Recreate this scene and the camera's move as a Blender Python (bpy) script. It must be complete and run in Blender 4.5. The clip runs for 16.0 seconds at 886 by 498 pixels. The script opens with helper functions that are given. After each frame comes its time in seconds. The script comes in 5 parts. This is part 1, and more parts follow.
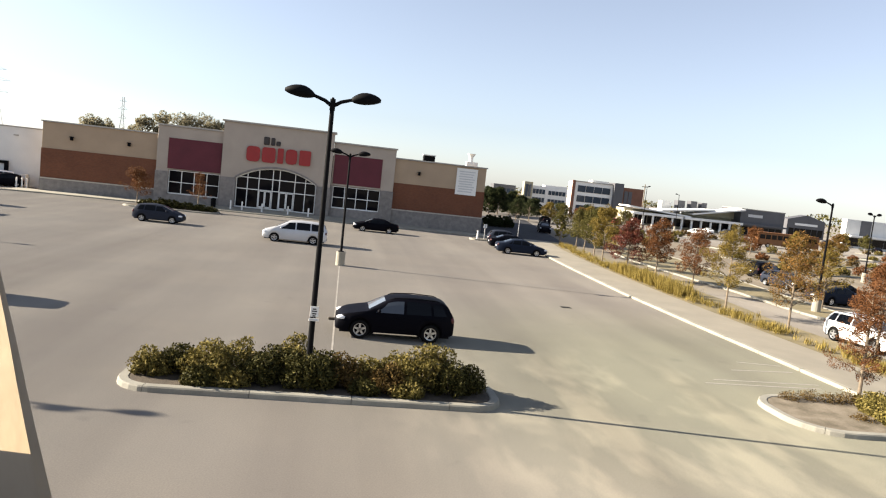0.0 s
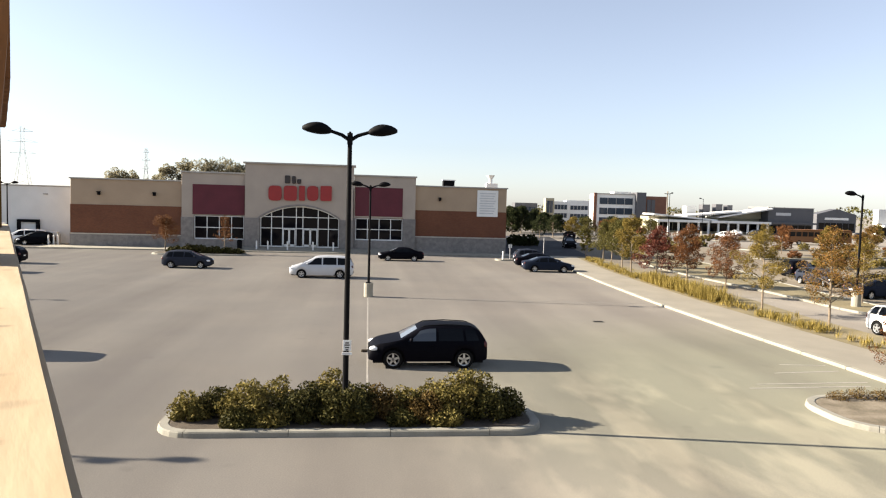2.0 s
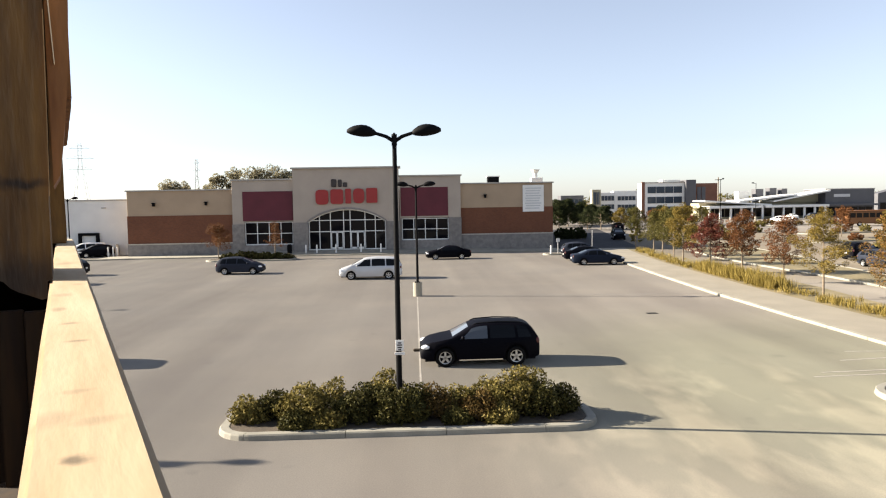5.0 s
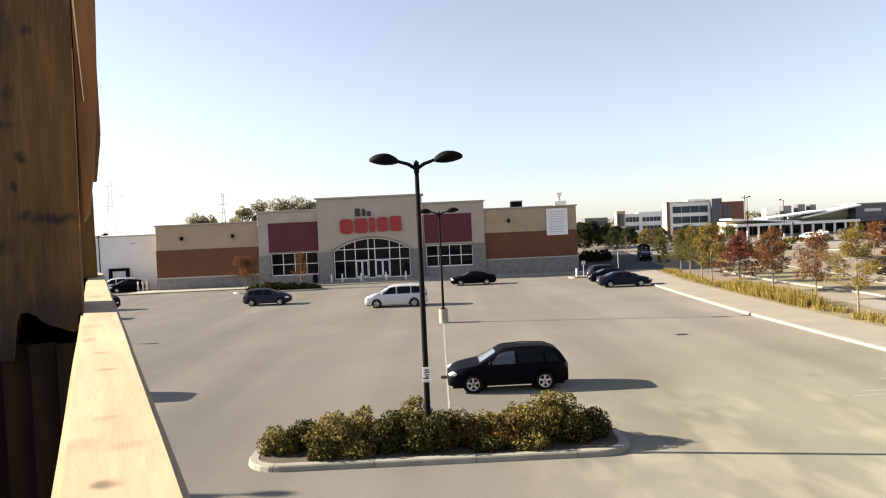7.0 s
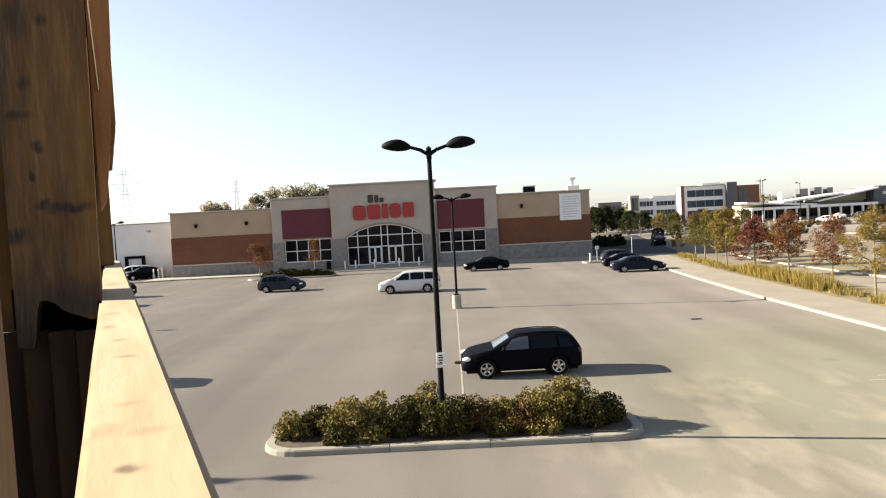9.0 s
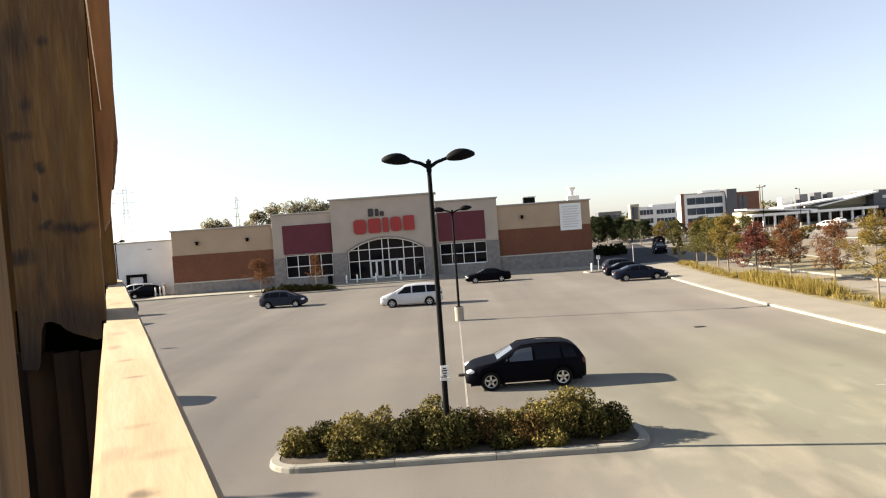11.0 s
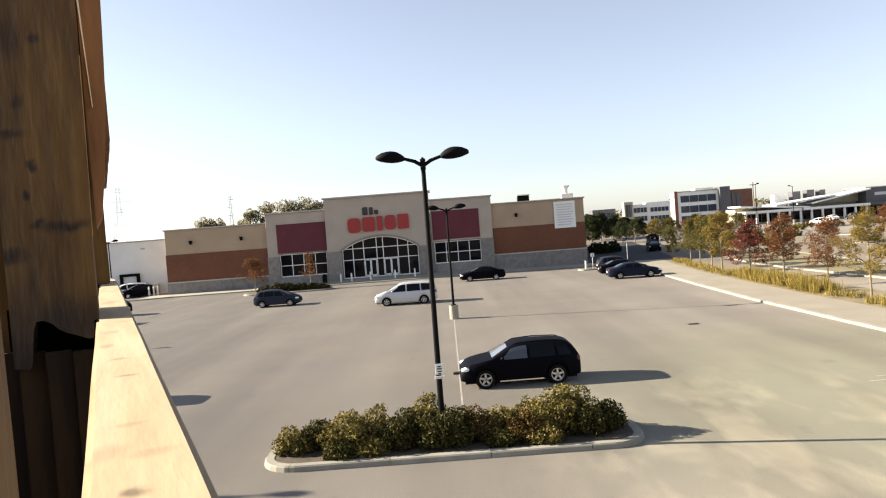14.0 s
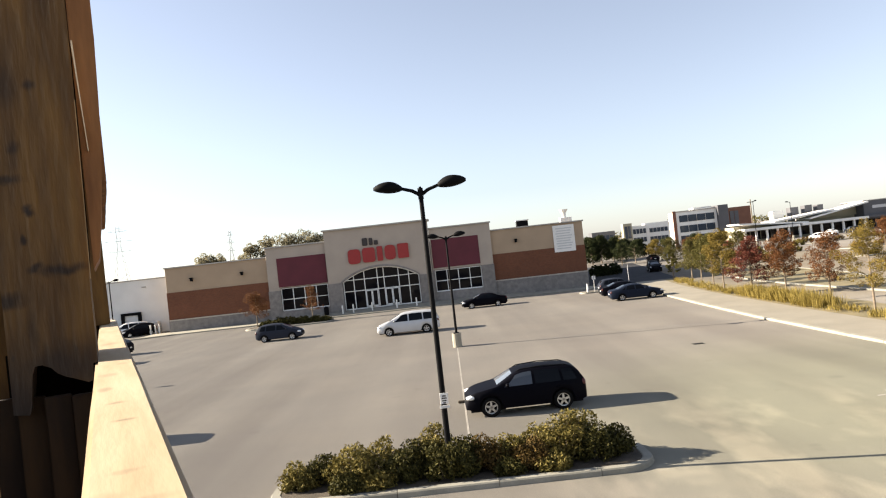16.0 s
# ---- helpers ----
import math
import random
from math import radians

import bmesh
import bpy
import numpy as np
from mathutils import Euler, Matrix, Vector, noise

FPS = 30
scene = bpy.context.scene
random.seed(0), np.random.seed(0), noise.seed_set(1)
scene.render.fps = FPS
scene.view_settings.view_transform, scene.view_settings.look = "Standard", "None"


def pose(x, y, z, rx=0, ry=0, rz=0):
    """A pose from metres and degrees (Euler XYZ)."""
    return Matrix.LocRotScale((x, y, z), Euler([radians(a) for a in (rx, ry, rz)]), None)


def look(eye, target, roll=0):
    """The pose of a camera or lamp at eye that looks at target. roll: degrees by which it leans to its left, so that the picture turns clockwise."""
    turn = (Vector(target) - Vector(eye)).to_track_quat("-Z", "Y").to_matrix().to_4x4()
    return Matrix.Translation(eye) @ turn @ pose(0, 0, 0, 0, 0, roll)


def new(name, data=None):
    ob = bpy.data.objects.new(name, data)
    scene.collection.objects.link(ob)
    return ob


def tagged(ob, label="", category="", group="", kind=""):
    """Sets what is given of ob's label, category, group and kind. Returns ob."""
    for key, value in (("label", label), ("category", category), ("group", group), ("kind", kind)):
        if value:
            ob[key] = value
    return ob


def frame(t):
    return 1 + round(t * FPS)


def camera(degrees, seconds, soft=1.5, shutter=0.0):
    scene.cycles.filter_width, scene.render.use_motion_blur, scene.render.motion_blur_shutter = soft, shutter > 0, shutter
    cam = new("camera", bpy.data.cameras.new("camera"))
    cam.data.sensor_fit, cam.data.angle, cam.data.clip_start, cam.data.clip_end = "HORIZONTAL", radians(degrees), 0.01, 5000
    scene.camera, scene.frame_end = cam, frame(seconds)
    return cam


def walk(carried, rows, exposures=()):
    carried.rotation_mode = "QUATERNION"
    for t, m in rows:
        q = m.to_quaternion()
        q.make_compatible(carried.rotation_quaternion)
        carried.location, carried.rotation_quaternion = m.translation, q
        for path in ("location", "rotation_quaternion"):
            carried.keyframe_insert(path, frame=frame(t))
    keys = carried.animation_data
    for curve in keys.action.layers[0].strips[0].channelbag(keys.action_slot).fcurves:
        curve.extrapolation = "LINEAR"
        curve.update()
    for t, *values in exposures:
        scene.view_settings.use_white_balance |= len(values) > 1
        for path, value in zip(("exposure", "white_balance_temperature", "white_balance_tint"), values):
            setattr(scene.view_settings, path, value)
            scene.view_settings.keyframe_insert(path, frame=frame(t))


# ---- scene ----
cam = camera(65.0, 16.0, soft=1.15)
PATH = [
    (0, (0.043, -0.075, 6.185), (0.339, 1.893, 5.992), 6.3),
    (0.5, (0.032, -0.056, 6.192), (0.292, 1.918, 6.007), 4.8),
    (1, (0.024, -0.038, 6.197), (0.297, 1.936, 6.027), 3.1),
    (1.5, (0.026, -0.026, 6.196), (0.339, 1.946, 6.080), 2.6),
    (2, (0.017, -0.022, 6.198), (0.237, 1.962, 6.069), 1.6),
    (2.5, (0.005, -0.016, 6.198), (0.203, 1.969, 6.065), 1.6),
    (3, (-0.006, -0.007, 6.202), (0.171, 1.979, 6.042), 1.1),
    (3.5, (-0.004, -0.002, 6.200), (0.198, 1.985, 6.093), 1.2),
    (4, (-0.016, 0.005, 6.202), (0.114, 1.995, 6.048), 0.9),
    (4.5, (-0.022, 0.006, 6.204), (0.081, 1.998, 6.052), -0.5),
    (7, (-0.022, 0.015, 6.187), (-0.004, 2.014, 6.128), -2.6),
    (7.5, (-0.022, 0.009, 6.187), (-0.042, 2.006, 6.075), -3.7),
    (8, (-0.021, 0.001, 6.185), (-0.026, 1.999, 6.099), -3.5),
    (8.5, (-0.021, 0.001, 6.189), (-0.017, 2.000, 6.110), -3.3),
    (9, (-0.025, 0.010, 6.189), (-0.046, 2.007, 6.091), -3.0),
    (11.5, (-0.044, 0.029, 6.192), (-0.064, 2.028, 6.134), -4.2),
    (12, (-0.039, 0.035, 6.191), (-0.054, 2.034, 6.129), -4.0),
    (12.5, (-0.035, 0.035, 6.189), (-0.045, 2.034, 6.135), -4.2),
    (13, (-0.040, 0.033, 6.190), (-0.043, 2.032, 6.137), -4.1),
    (13.5, (-0.043, 0.030, 6.189), (-0.050, 2.030, 6.133), -4.1),
    (14, (-0.043, 0.030, 6.187), (-0.049, 2.029, 6.119), -4.3),
    (14.5, (-0.035, 0.030, 6.183), (-0.039, 2.029, 6.104), -4.5),
    (15, (-0.038, 0.039, 6.186), (-0.032, 2.038, 6.139), -5.5),
    (15.5, (-0.042, 0.040, 6.191), (-0.025, 2.040, 6.216), -5.3),
    (16, (-0.030, 0.031, 6.195), (-0.030, 2.031, 6.207), -6.3),
]
walk(cam, [(t, look(eye, target, roll)) for t, eye, target, roll in PATH], exposures=[(0, 1.95, 7000, 9), (4, 2.0, 7000, 9), (7, 2.04, 7200, 9), (16, 2.05, 7200, 9)])

# ---- sky and sun ----
SUN_DIR = Vector((1.0, -0.178, -0.412)).normalized()
world = bpy.data.worlds.new("sky")
scene.world = world
world.use_nodes = True
nt = world.node_tree
sky = nt.nodes.new("ShaderNodeTexSky")
sky.sky_type, sky.sun_disc = "NISHITA", False
sky.sun_elevation, sky.sun_rotation = radians(22.1), radians(-79.9)
sky.air_density, sky.dust_density, sky.ozone_density = 1.0, 0.45, 2.0
nt.nodes["Background"].inputs["Strength"].default_value = 0.05
pale = nt.nodes.new("ShaderNodeHueSaturation")
pale.inputs["Saturation"].default_value = 0.52
nt.links.new(sky.outputs[0], pale.inputs["Color"])
cool = nt.nodes.new("ShaderNodeMix")
cool.data_type, cool.blend_type = "RGBA", "MULTIPLY"
cool.inputs["Factor"].default_value, cool.inputs["B"].default_value = 1.0, (0.915, 0.985, 1.16, 1)
nt.links.new(pale.outputs[0], cool.inputs["A"])
nt.links.new(cool.outputs["Result"], nt.nodes["Background"].inputs[0])
sun = new("sun", bpy.data.lights.new("sun", "SUN"))
sun.data.energy, sun.data.angle, sun.data.color = 5.0, radians(0.5), (1.0, 0.92, 0.81)
sun.matrix_world = look(Vector((0, 0, 60)), Vector((0, 0, 60)) + SUN_DIR * 10)


# ---- materials ----
def mat(name, c, rough=0.7, var=0.12, scale=4.0, c2=None, fine=60.0, bump=0.0, metal=0.0, per=0.0, spec=0.5, stretch=None, coat=0.0, alpha=1.0):
    """A surface with two scales of colour change, optional relief, and a change from piece to piece."""
    m = bpy.data.materials.new(name)
    m.use_nodes = True
    n, l = m.node_tree.nodes, m.node_tree.links
    b = n["Principled BSDF"]
    b.inputs["Roughness"].default_value, b.inputs["Metallic"].default_value = rough, metal
    b.inputs["Specular IOR Level"].default_value, b.inputs["Coat Weight"].default_value = spec, coat
    b.inputs["Coat Roughness"].default_value = 0.079
    tc, mp = n.new("ShaderNodeTexCoord"), n.new("ShaderNodeMapping")
    l.new(tc.outputs["Object"], mp.inputs[0])
    if stretch:
        mp.inputs["Scale"].default_value = stretch
    big, small = n.new("ShaderNodeTexNoise"), n.new("ShaderNodeTexNoise")
    big.inputs["Scale"].default_value, small.inputs["Scale"].default_value = scale, fine
    big.inputs["Detail"].default_value, small.inputs["Detail"].default_value = 5, 3
    for t in (big, small):
        l.new(mp.outputs[0], t.inputs["Vector"])
    d = c2 or tuple(v * (1 - 2.2 * var) for v in c)
    ramp = n.new("ShaderNodeValToRGB")
    ramp.color_ramp.elements[0].position, ramp.color_ramp.elements[1].position = 0.32, 0.66
    ramp.color_ramp.elements[0].color, ramp.color_ramp.elements[1].color = (*d, 1), (*c, 1)
    l.new(big.outputs["Fac"], ramp.inputs[0])
    mul = n.new("ShaderNodeMix")
    mul.data_type, mul.blend_type = "RGBA", "MULTIPLY"
    mul.inputs["Factor"].default_value = 1.0
    grey = n.new("ShaderNodeMapRange")
    grey.inputs["To Min"].default_value, grey.inputs["To Max"].default_value = 1 - 1.6 * var, 1 + 1.6 * var
    l.new(small.outputs["Fac"], grey.inputs[0])
    l.new(ramp.outputs[0], mul.inputs["A"])
    l.new(grey.outputs[0], mul.inputs["B"])
    out = mul.outputs["Result"]
    if per:
        info, hsv, r2 = n.new("ShaderNodeObjectInfo"), n.new("ShaderNodeHueSaturation"), n.new("ShaderNodeMapRange")
        r2.inputs["To Min"].default_value, r2.inputs["To Max"].default_value = 1 - per, 1 + per
        l.new(info.outputs["Random"], r2.inputs[0])
        l.new(r2.outputs[0], hsv.inputs["Value"])
        l.new(out, hsv.inputs["Color"])
        out = hsv.outputs[0]
    l.new(out, b.inputs["Base Color"])
    if bump:
        bp = n.new("ShaderNodeBump")
        bp.inputs["Strength"].default_value, bp.inputs["Distance"].default_value = bump, 0.02
        l.new(small.outputs["Fac"], bp.inputs["Height"])
        l.new(bp.outputs[0], b.inputs["Normal"])
    return m


def leaf_mat(name, *cs, thin=0.16):
    """Leaves whose colour changes from leaf to leaf, slightly translucent."""
    m = bpy.data.materials.new(name)
    m.use_nodes = True
    n, l = m.node_tree.nodes, m.node_tree.links
    b = n["Principled BSDF"]
    b.inputs["Roughness"].default_value, b.inputs["Specular IOR Level"].default_value = 0.7, 0.08
    geo, ramp = n.new("ShaderNodeNewGeometry"), n.new("ShaderNodeValToRGB")
    e = ramp.color_ramp.elements
    while len(e) < len(cs):
        e.new(0.5)
    for k, c in enumerate(cs):
        e[k].position, e[k].color = k / max(1, len(cs) - 1), (*c, 1)
    l.new(geo.outputs["Random Per Island"], ramp.inputs[0])
    l.new(ramp.outputs[0], b.inputs["Base Color"])
    tr, mix = n.new("ShaderNodeBsdfTranslucent"), n.new("ShaderNodeMixShader")
    l.new(ramp.outputs[0], tr.inputs[0])
    mix.inputs[0].default_value = thin
    l.new(b.outputs[0], mix.inputs[1])
    l.new(tr.outputs[0], mix.inputs[2])
    l.new(mix.outputs[0], n["Material Output"].inputs[0])
    return m


def spotted(m, spots, colour, wobble=0.05, freq=9.0):
    """Soft-edged knots, stains and painted shade on a wood: each spot is a centre, three reaches and a strength."""
    n, l = m.node_tree.nodes, m.node_tree.links
    b = n["Principled BSDF"]
    source = b.inputs["Base Color"].links[0].from_socket
    tc, ns, mid = n.new("ShaderNodeTexCoord"), n.new("ShaderNodeTexNoise"), n.new("ShaderNodeVectorMath")
    ns.inputs["Scale"].default_value, ns.inputs["Detail"].default_value = freq, 4
    l.new(tc.outputs["Object"], ns.inputs["Vector"])
    mid.operation = "MULTIPLY_ADD"
    mid.inputs[1].default_value = (wobble,) * 3
    l.new(ns.outputs["Color"], mid.inputs[0])
    l.new(tc.outputs["Object"], mid.inputs[2])
    total = None
    for centre, reach, strength in spots:
        off, fit, size, fade = n.new("ShaderNodeVectorMath"), n.new("ShaderNodeVectorMath"), n.new("ShaderNodeVectorMath"), n.new("ShaderNodeMapRange")
        off.operation, fit.operation, size.operation = "SUBTRACT", "DIVIDE", "LENGTH"
        off.inputs[1].default_value = [c + wobble / 2 for c in centre]
        fit.inputs[1].default_value = reach
        l.new(mid.outputs[0], off.inputs[0])
        l.new(off.outputs[0], fit.inputs[0])
        l.new(fit.outputs[0], size.inputs[0])
        fade.interpolation_type = "SMOOTHSTEP"
        fade.inputs["From Min"].default_value, fade.inputs["From Max"].default_value = 0.25, 1.5
        fade.inputs["To Min"].default_value, fade.inputs["To Max"].default_value = strength, 0.0
        l.new(size.outputs["Value"], fade.inputs[0])
        if total is None:
            total = fade.outputs[0]
        else:
            top = n.new("ShaderNodeMath")
            top.operation = "MAXIMUM"
            l.new(total, top.inputs[0])
            l.new(fade.outputs[0], top.inputs[1])
            total = top.outputs[0]
    mix = n.new("ShaderNodeMix")
    mix.data_type = "RGBA"
    mix.inputs["B"].default_value = (*colour, 1)
    l.new(total, mix.inputs["Factor"])
    l.new(source, mix.inputs["A"])
    l.new(mix.outputs["Result"], b.inputs["Base Color"])
    return m


def asphalt_mat():
    """Old dusty asphalt: broad pale and dark patches, faint tyre bands, grit."""
    m = bpy.data.materials.new("asphalt")
    m.use_nodes = True
    n, l = m.node_tree.nodes, m.node_tree.links
    b = n["Principled BSDF"]
    b.inputs["Roughness"].default_value, b.inputs["Specular IOR Level"].default_value = 0.95, 0.1
    b.inputs["Diffuse Roughness"].default_value = 0.6
    tc = n.new("ShaderNodeTexCoord")

    def noise_at(scale, detail, stretch, rot=0.0):
        mp, t = n.new("ShaderNodeMapping"), n.new("ShaderNodeTexNoise")
        mp.inputs["Scale"].default_value = stretch
        mp.inputs["Rotation"].default_value = (0, 0, rot)
        t.inputs["Scale"].default_value, t.inputs["Detail"].default_value = scale, detail
        l.new(tc.outputs["Object"], mp.inputs[0])
        l.new(mp.outputs[0], t.inputs["Vector"])
        return t.outputs["Fac"]

    def ramp(fac, lo, hi, c0, c1):
        r = n.new("ShaderNodeValToRGB")
        r.color_ramp.elements[0].position, r.color_ramp.elements[1].position = lo, hi
        r.color_ramp.elements[0].color, r.color_ramp.elements[1].color = (*c0, 1), (*c1, 1)
        l.new(fac, r.inputs[0])
        return r.outputs[0]

    def mix(kind, fac, a, c):
        x = n.new("ShaderNodeMix")
        x.data_type, x.blend_type = "RGBA", kind
        x.inputs["Factor"].default_value = fac
        l.new(a, x.inputs["A"])
        l.new(c, x.inputs["B"])
        return x.outputs["Result"]

    base = ramp(noise_at(0.045, 4, (1, 1, 1)), 0.35, 0.65, (0.178, 0.162, 0.145), (0.206, 0.19, 0.17))
    lanes = ramp(noise_at(0.3, 5, (1, 0.06, 1), radians(-14)), 0.36, 0.64, (0.85, 0.84, 0.845), (1.06, 1.06, 1.05))
    blot = ramp(noise_at(0.22, 5, (1, 1, 1)), 0.4, 0.75, (0.97, 0.97, 0.97), (1.1, 1.09, 1.06))
    grit = ramp(noise_at(28, 3, (1, 1, 1)), 0.3, 0.7, (0.9, 0.9, 0.9), (1.08, 1.08, 1.08))
    drops = ramp(noise_at(0.9, 3, (1, 1, 1)), 0.24, 0.34, (0.88, 0.88, 0.89), (1, 1, 1))
    col = mix("MULTIPLY", 1, mix("MULTIPLY", 1, mix("MULTIPLY", 1, mix("MULTIPLY", 1, base, lanes), blot), grit), drops)

    def around(x, y, r0, r1):
        """One inside r0 of the place, falling to nothing at r1."""
        place, length, near = n.new("ShaderNodeVectorMath"), n.new("ShaderNodeVectorMath"), n.new("ShaderNodeMapRange")
        place.operation, length.operation = "SUBTRACT", "LENGTH"
        place.inputs[1].default_value = (x, y, 0)
        l.new(tc.outputs["Object"], place.inputs[0])
        l.new(place.outputs[0], length.inputs[0])
        near.interpolation_type = "SMOOTHSTEP"
        near.inputs["From Min"].default_value, near.inputs["From Max"].default_value = r0, r1
        near.inputs["To Min"].default_value, near.inputs["To Max"].default_value = 1.0, 0.0
        l.new(length.outputs["Value"], near.inputs[0])
        return near.outputs[0]

    def times(a, c):
        x = n.new("ShaderNodeMath")
        x.operation = "MULTIPLY"
        l.new(a, x.inputs[0])
        if isinstance(c, float):
            x.inputs[1].default_value = c
        else:
            l.new(c, x.inputs[1])
        return x.outputs[0]

    def lay(fac, under, over):
        x = n.new("ShaderNodeMix")
        x.data_type, x.blend_type = "RGBA", "MULTIPLY"
        x.inputs["B"].default_value = (*over, 1)
        l.new(fac, x.inputs["Factor"])
        l.new(under, x.inputs["A"])
        return x.outputs["Result"]

    def cut(fac, lo, hi):
        x = n.new("ShaderNodeMapRange")
        x.inputs["From Min"].default_value, x.inputs["From Max"].default_value = lo, hi
        l.new(fac, x.inputs[0])
        return x.outputs[0]

    # older brown asphalt of the far lot, paler asphalt along the platform
    col = lay(around(62.0, 75.0, 38.0, 46.0), col, (0.84, 0.79, 0.7))
    col = lay(around(0.5, 11.0, 4.0, 9.0), col, (1.17, 1.16, 1.15))
    # khaki silt over the turning area, and sand dragged about in it by tyres
    col = lay(around(16.0, 22.0, 5.0, 20.0), col, (0.83, 0.885, 0.79))
    streaks = cut(noise_at(0.55, 6, (1, 0.38, 1), radians(40)), 0.45, 0.58)
    patches = cut(noise_at(0.3, 3, (1, 1, 1)), 0.36, 0.54)
    col = lay(times(times(times(streaks, patches), around(9.0, 18.5, 3.0, 10.0)), 0.9), col, (1.55, 1.5, 1.44))
    l.new(col, b.inputs["Base Color"])
    bp = n.new("ShaderNodeBump")
    bp.inputs["Strength"].default_value, bp.inputs["Distance"].default_value = 0.4, 0.02
    l.new(noise_at(90, 2, (1, 1, 1)), bp.inputs["Height"])
    l.new(bp.outputs[0], b.inputs["Normal"])
    return m


def glass_mat(name, c, rough=0.04):
    m = mat(name, c, rough, 0.05, 0.6, fine=3, spec=0.15)
    return m


ASPHALT = asphalt_mat()
CONCRETE = mat("concrete", (0.289, 0.269, 0.218), 0.85, 0.1, 1.2, fine=30, bump=0.3, per=0.06)
KERB_OLD = mat("weathered_concrete", (0.254, 0.241, 0.202), 0.9, 0.12, 1.2, fine=30, bump=0.3, per=0.08)
SHADE_ASPHALT = mat("shade_dark_asphalt", (0.045, 0.046, 0.052), 0.95, 0.12, 0.5, fine=25, bump=0.2, spec=0.1)
PAVING = mat("pale_pavement", (0.238, 0.213, 0.168), 0.9, 0.07, 0.5, fine=25, bump=0.2)
SOIL = mat("mulch", (0.08, 0.06, 0.04), 0.95, 0.25, 3, fine=30, bump=0.8)
BARE_SOIL = mat("bare_dry_soil", (0.2, 0.165, 0.12), 0.95, 0.22, 1.6, c2=(0.1, 0.08, 0.05), fine=14, bump=0.9)
DRYGRASS = mat("dry_lawn", (0.195, 0.156, 0.0813), 0.95, 0.2, 0.6, c2=(0.129, 0.106, 0.0515), fine=20, bump=0.5)
PAINT_LINE = mat("worn_line_paint", (0.286, 0.265, 0.236), 0.85, 0.12, 2.5, c2=(0.218, 0.198, 0.173), fine=12)
IRON = mat("cast_iron", (0.05, 0.045, 0.04), 0.7, 0.2, 6, fine=50, metal=0.5)
STUCCO = mat("beige_stucco", (0.395, 0.335, 0.28), 0.9, 0.05, 0.5, fine=25, bump=0.25)
STUCCO_WARM = mat("tan_stucco", (0.385, 0.285, 0.195), 0.9, 0.05, 0.5, fine=25, bump=0.25)
MAROON = mat("maroon_panel", (0.11, 0.018, 0.028), 0.8, 0.08, 0.7, fine=12)
STONE = mat("grey_stone_block", (0.23, 0.21, 0.195), 0.9, 0.14, 2.0, fine=14, bump=0.5, per=0.1)
CAPSTONE = mat("pale_sill_stone", (0.45, 0.41, 0.35), 0.85, 0.08, 1.5, fine=20)
FLASHING = mat("metal_flashing", (0.36, 0.34, 0.31), 0.5, 0.06, 1, fine=10, metal=0.3)
FRAME = mat("white_aluminium", (0.74, 0.74, 0.72), 0.45, 0.03, 2, fine=20)
SHOPGLASS = glass_mat("dark_shop_glass", (0.005, 0.005, 0.007), 0.05)
RED = mat("red_sign_plastic", (0.3, 0.012, 0.012), 0.4, 0.05, 2, fine=20)
BLACKSIGN = mat("black_sign_plastic", (0.03, 0.022, 0.02), 0.5, 0.05, 2)
WHITE = mat("white_paint", (0.78, 0.77, 0.74), 0.6, 0.04, 0.7, fine=12)
OFFWHITE = mat("off_white_metal_siding", (0.66, 0.66, 0.64), 0.6, 0.05, 0.4, fine=8)
GREYBAR = mat("grey_print", (0.56, 0.56, 0.56), 0.7, 0.05, 2)
BLACKMETAL = mat("black_painted_metal", (0.004, 0.004, 0.005), 0.7, 0.15, 3, fine=40, spec=0.08)
TYRE = mat("tyre_rubber", (0.008, 0.008, 0.008), 0.9, 0.15, 8, spec=0.1)
ALLOY = mat("alloy_rim", (0.55, 0.56, 0.58), 0.3, 0.05, 6, metal=0.8)
CHROME = mat("chrome_trim", (0.7, 0.7, 0.7), 0.15, 0.02, 6, metal=1.0)
PLASTIC = mat("black_bumper_plastic", (0.008, 0.008, 0.009), 0.7, 0.1, 6, spec=0.1)
CARGLASS = glass_mat("tinted_car_glass", (0.004, 0.005, 0.007), 0.03)
# paler base colours stand in for sky reflected in these two glasses
SCREENGLASS = mat("windscreen_glass", (0.1, 0.115, 0.135), 0.05, 0.05, 0.6, fine=3, spec=0.9)
SIDEGLASS = mat("pale_reflection_glass", (0.05, 0.06, 0.075), 0.05, 0.05, 0.6, fine=3, spec=0.6)
HEADLIGHT = mat("clear_headlight", (0.7, 0.72, 0.75), 0.1, 0.05, 9, spec=0.9)
TAILLIGHT = mat("red_tail_light", (0.07, 0.006, 0.006), 0.3, 0.05, 9)
BARK = mat("grey_brown_bark", (0.2, 0.155, 0.11), 0.95, 0.2, 6, fine=40, bump=0.6)
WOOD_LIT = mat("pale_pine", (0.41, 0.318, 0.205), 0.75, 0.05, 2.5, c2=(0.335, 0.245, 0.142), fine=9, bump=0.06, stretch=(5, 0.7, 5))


def post_face(x, z, back=0.0):
    """A point on the slanting face of the hollow post, in the guard's own axes."""
    u, w = x - 0.06, z - 6.19
    k = (3.27 + 0.73 * (0.03 - 0.06)) / (3.27 + 0.73 * u) if x < 0.03 else 1.0
    return 0.06 + u * k, -0.97 + 3.27 * k + back, 6.19 + w * k


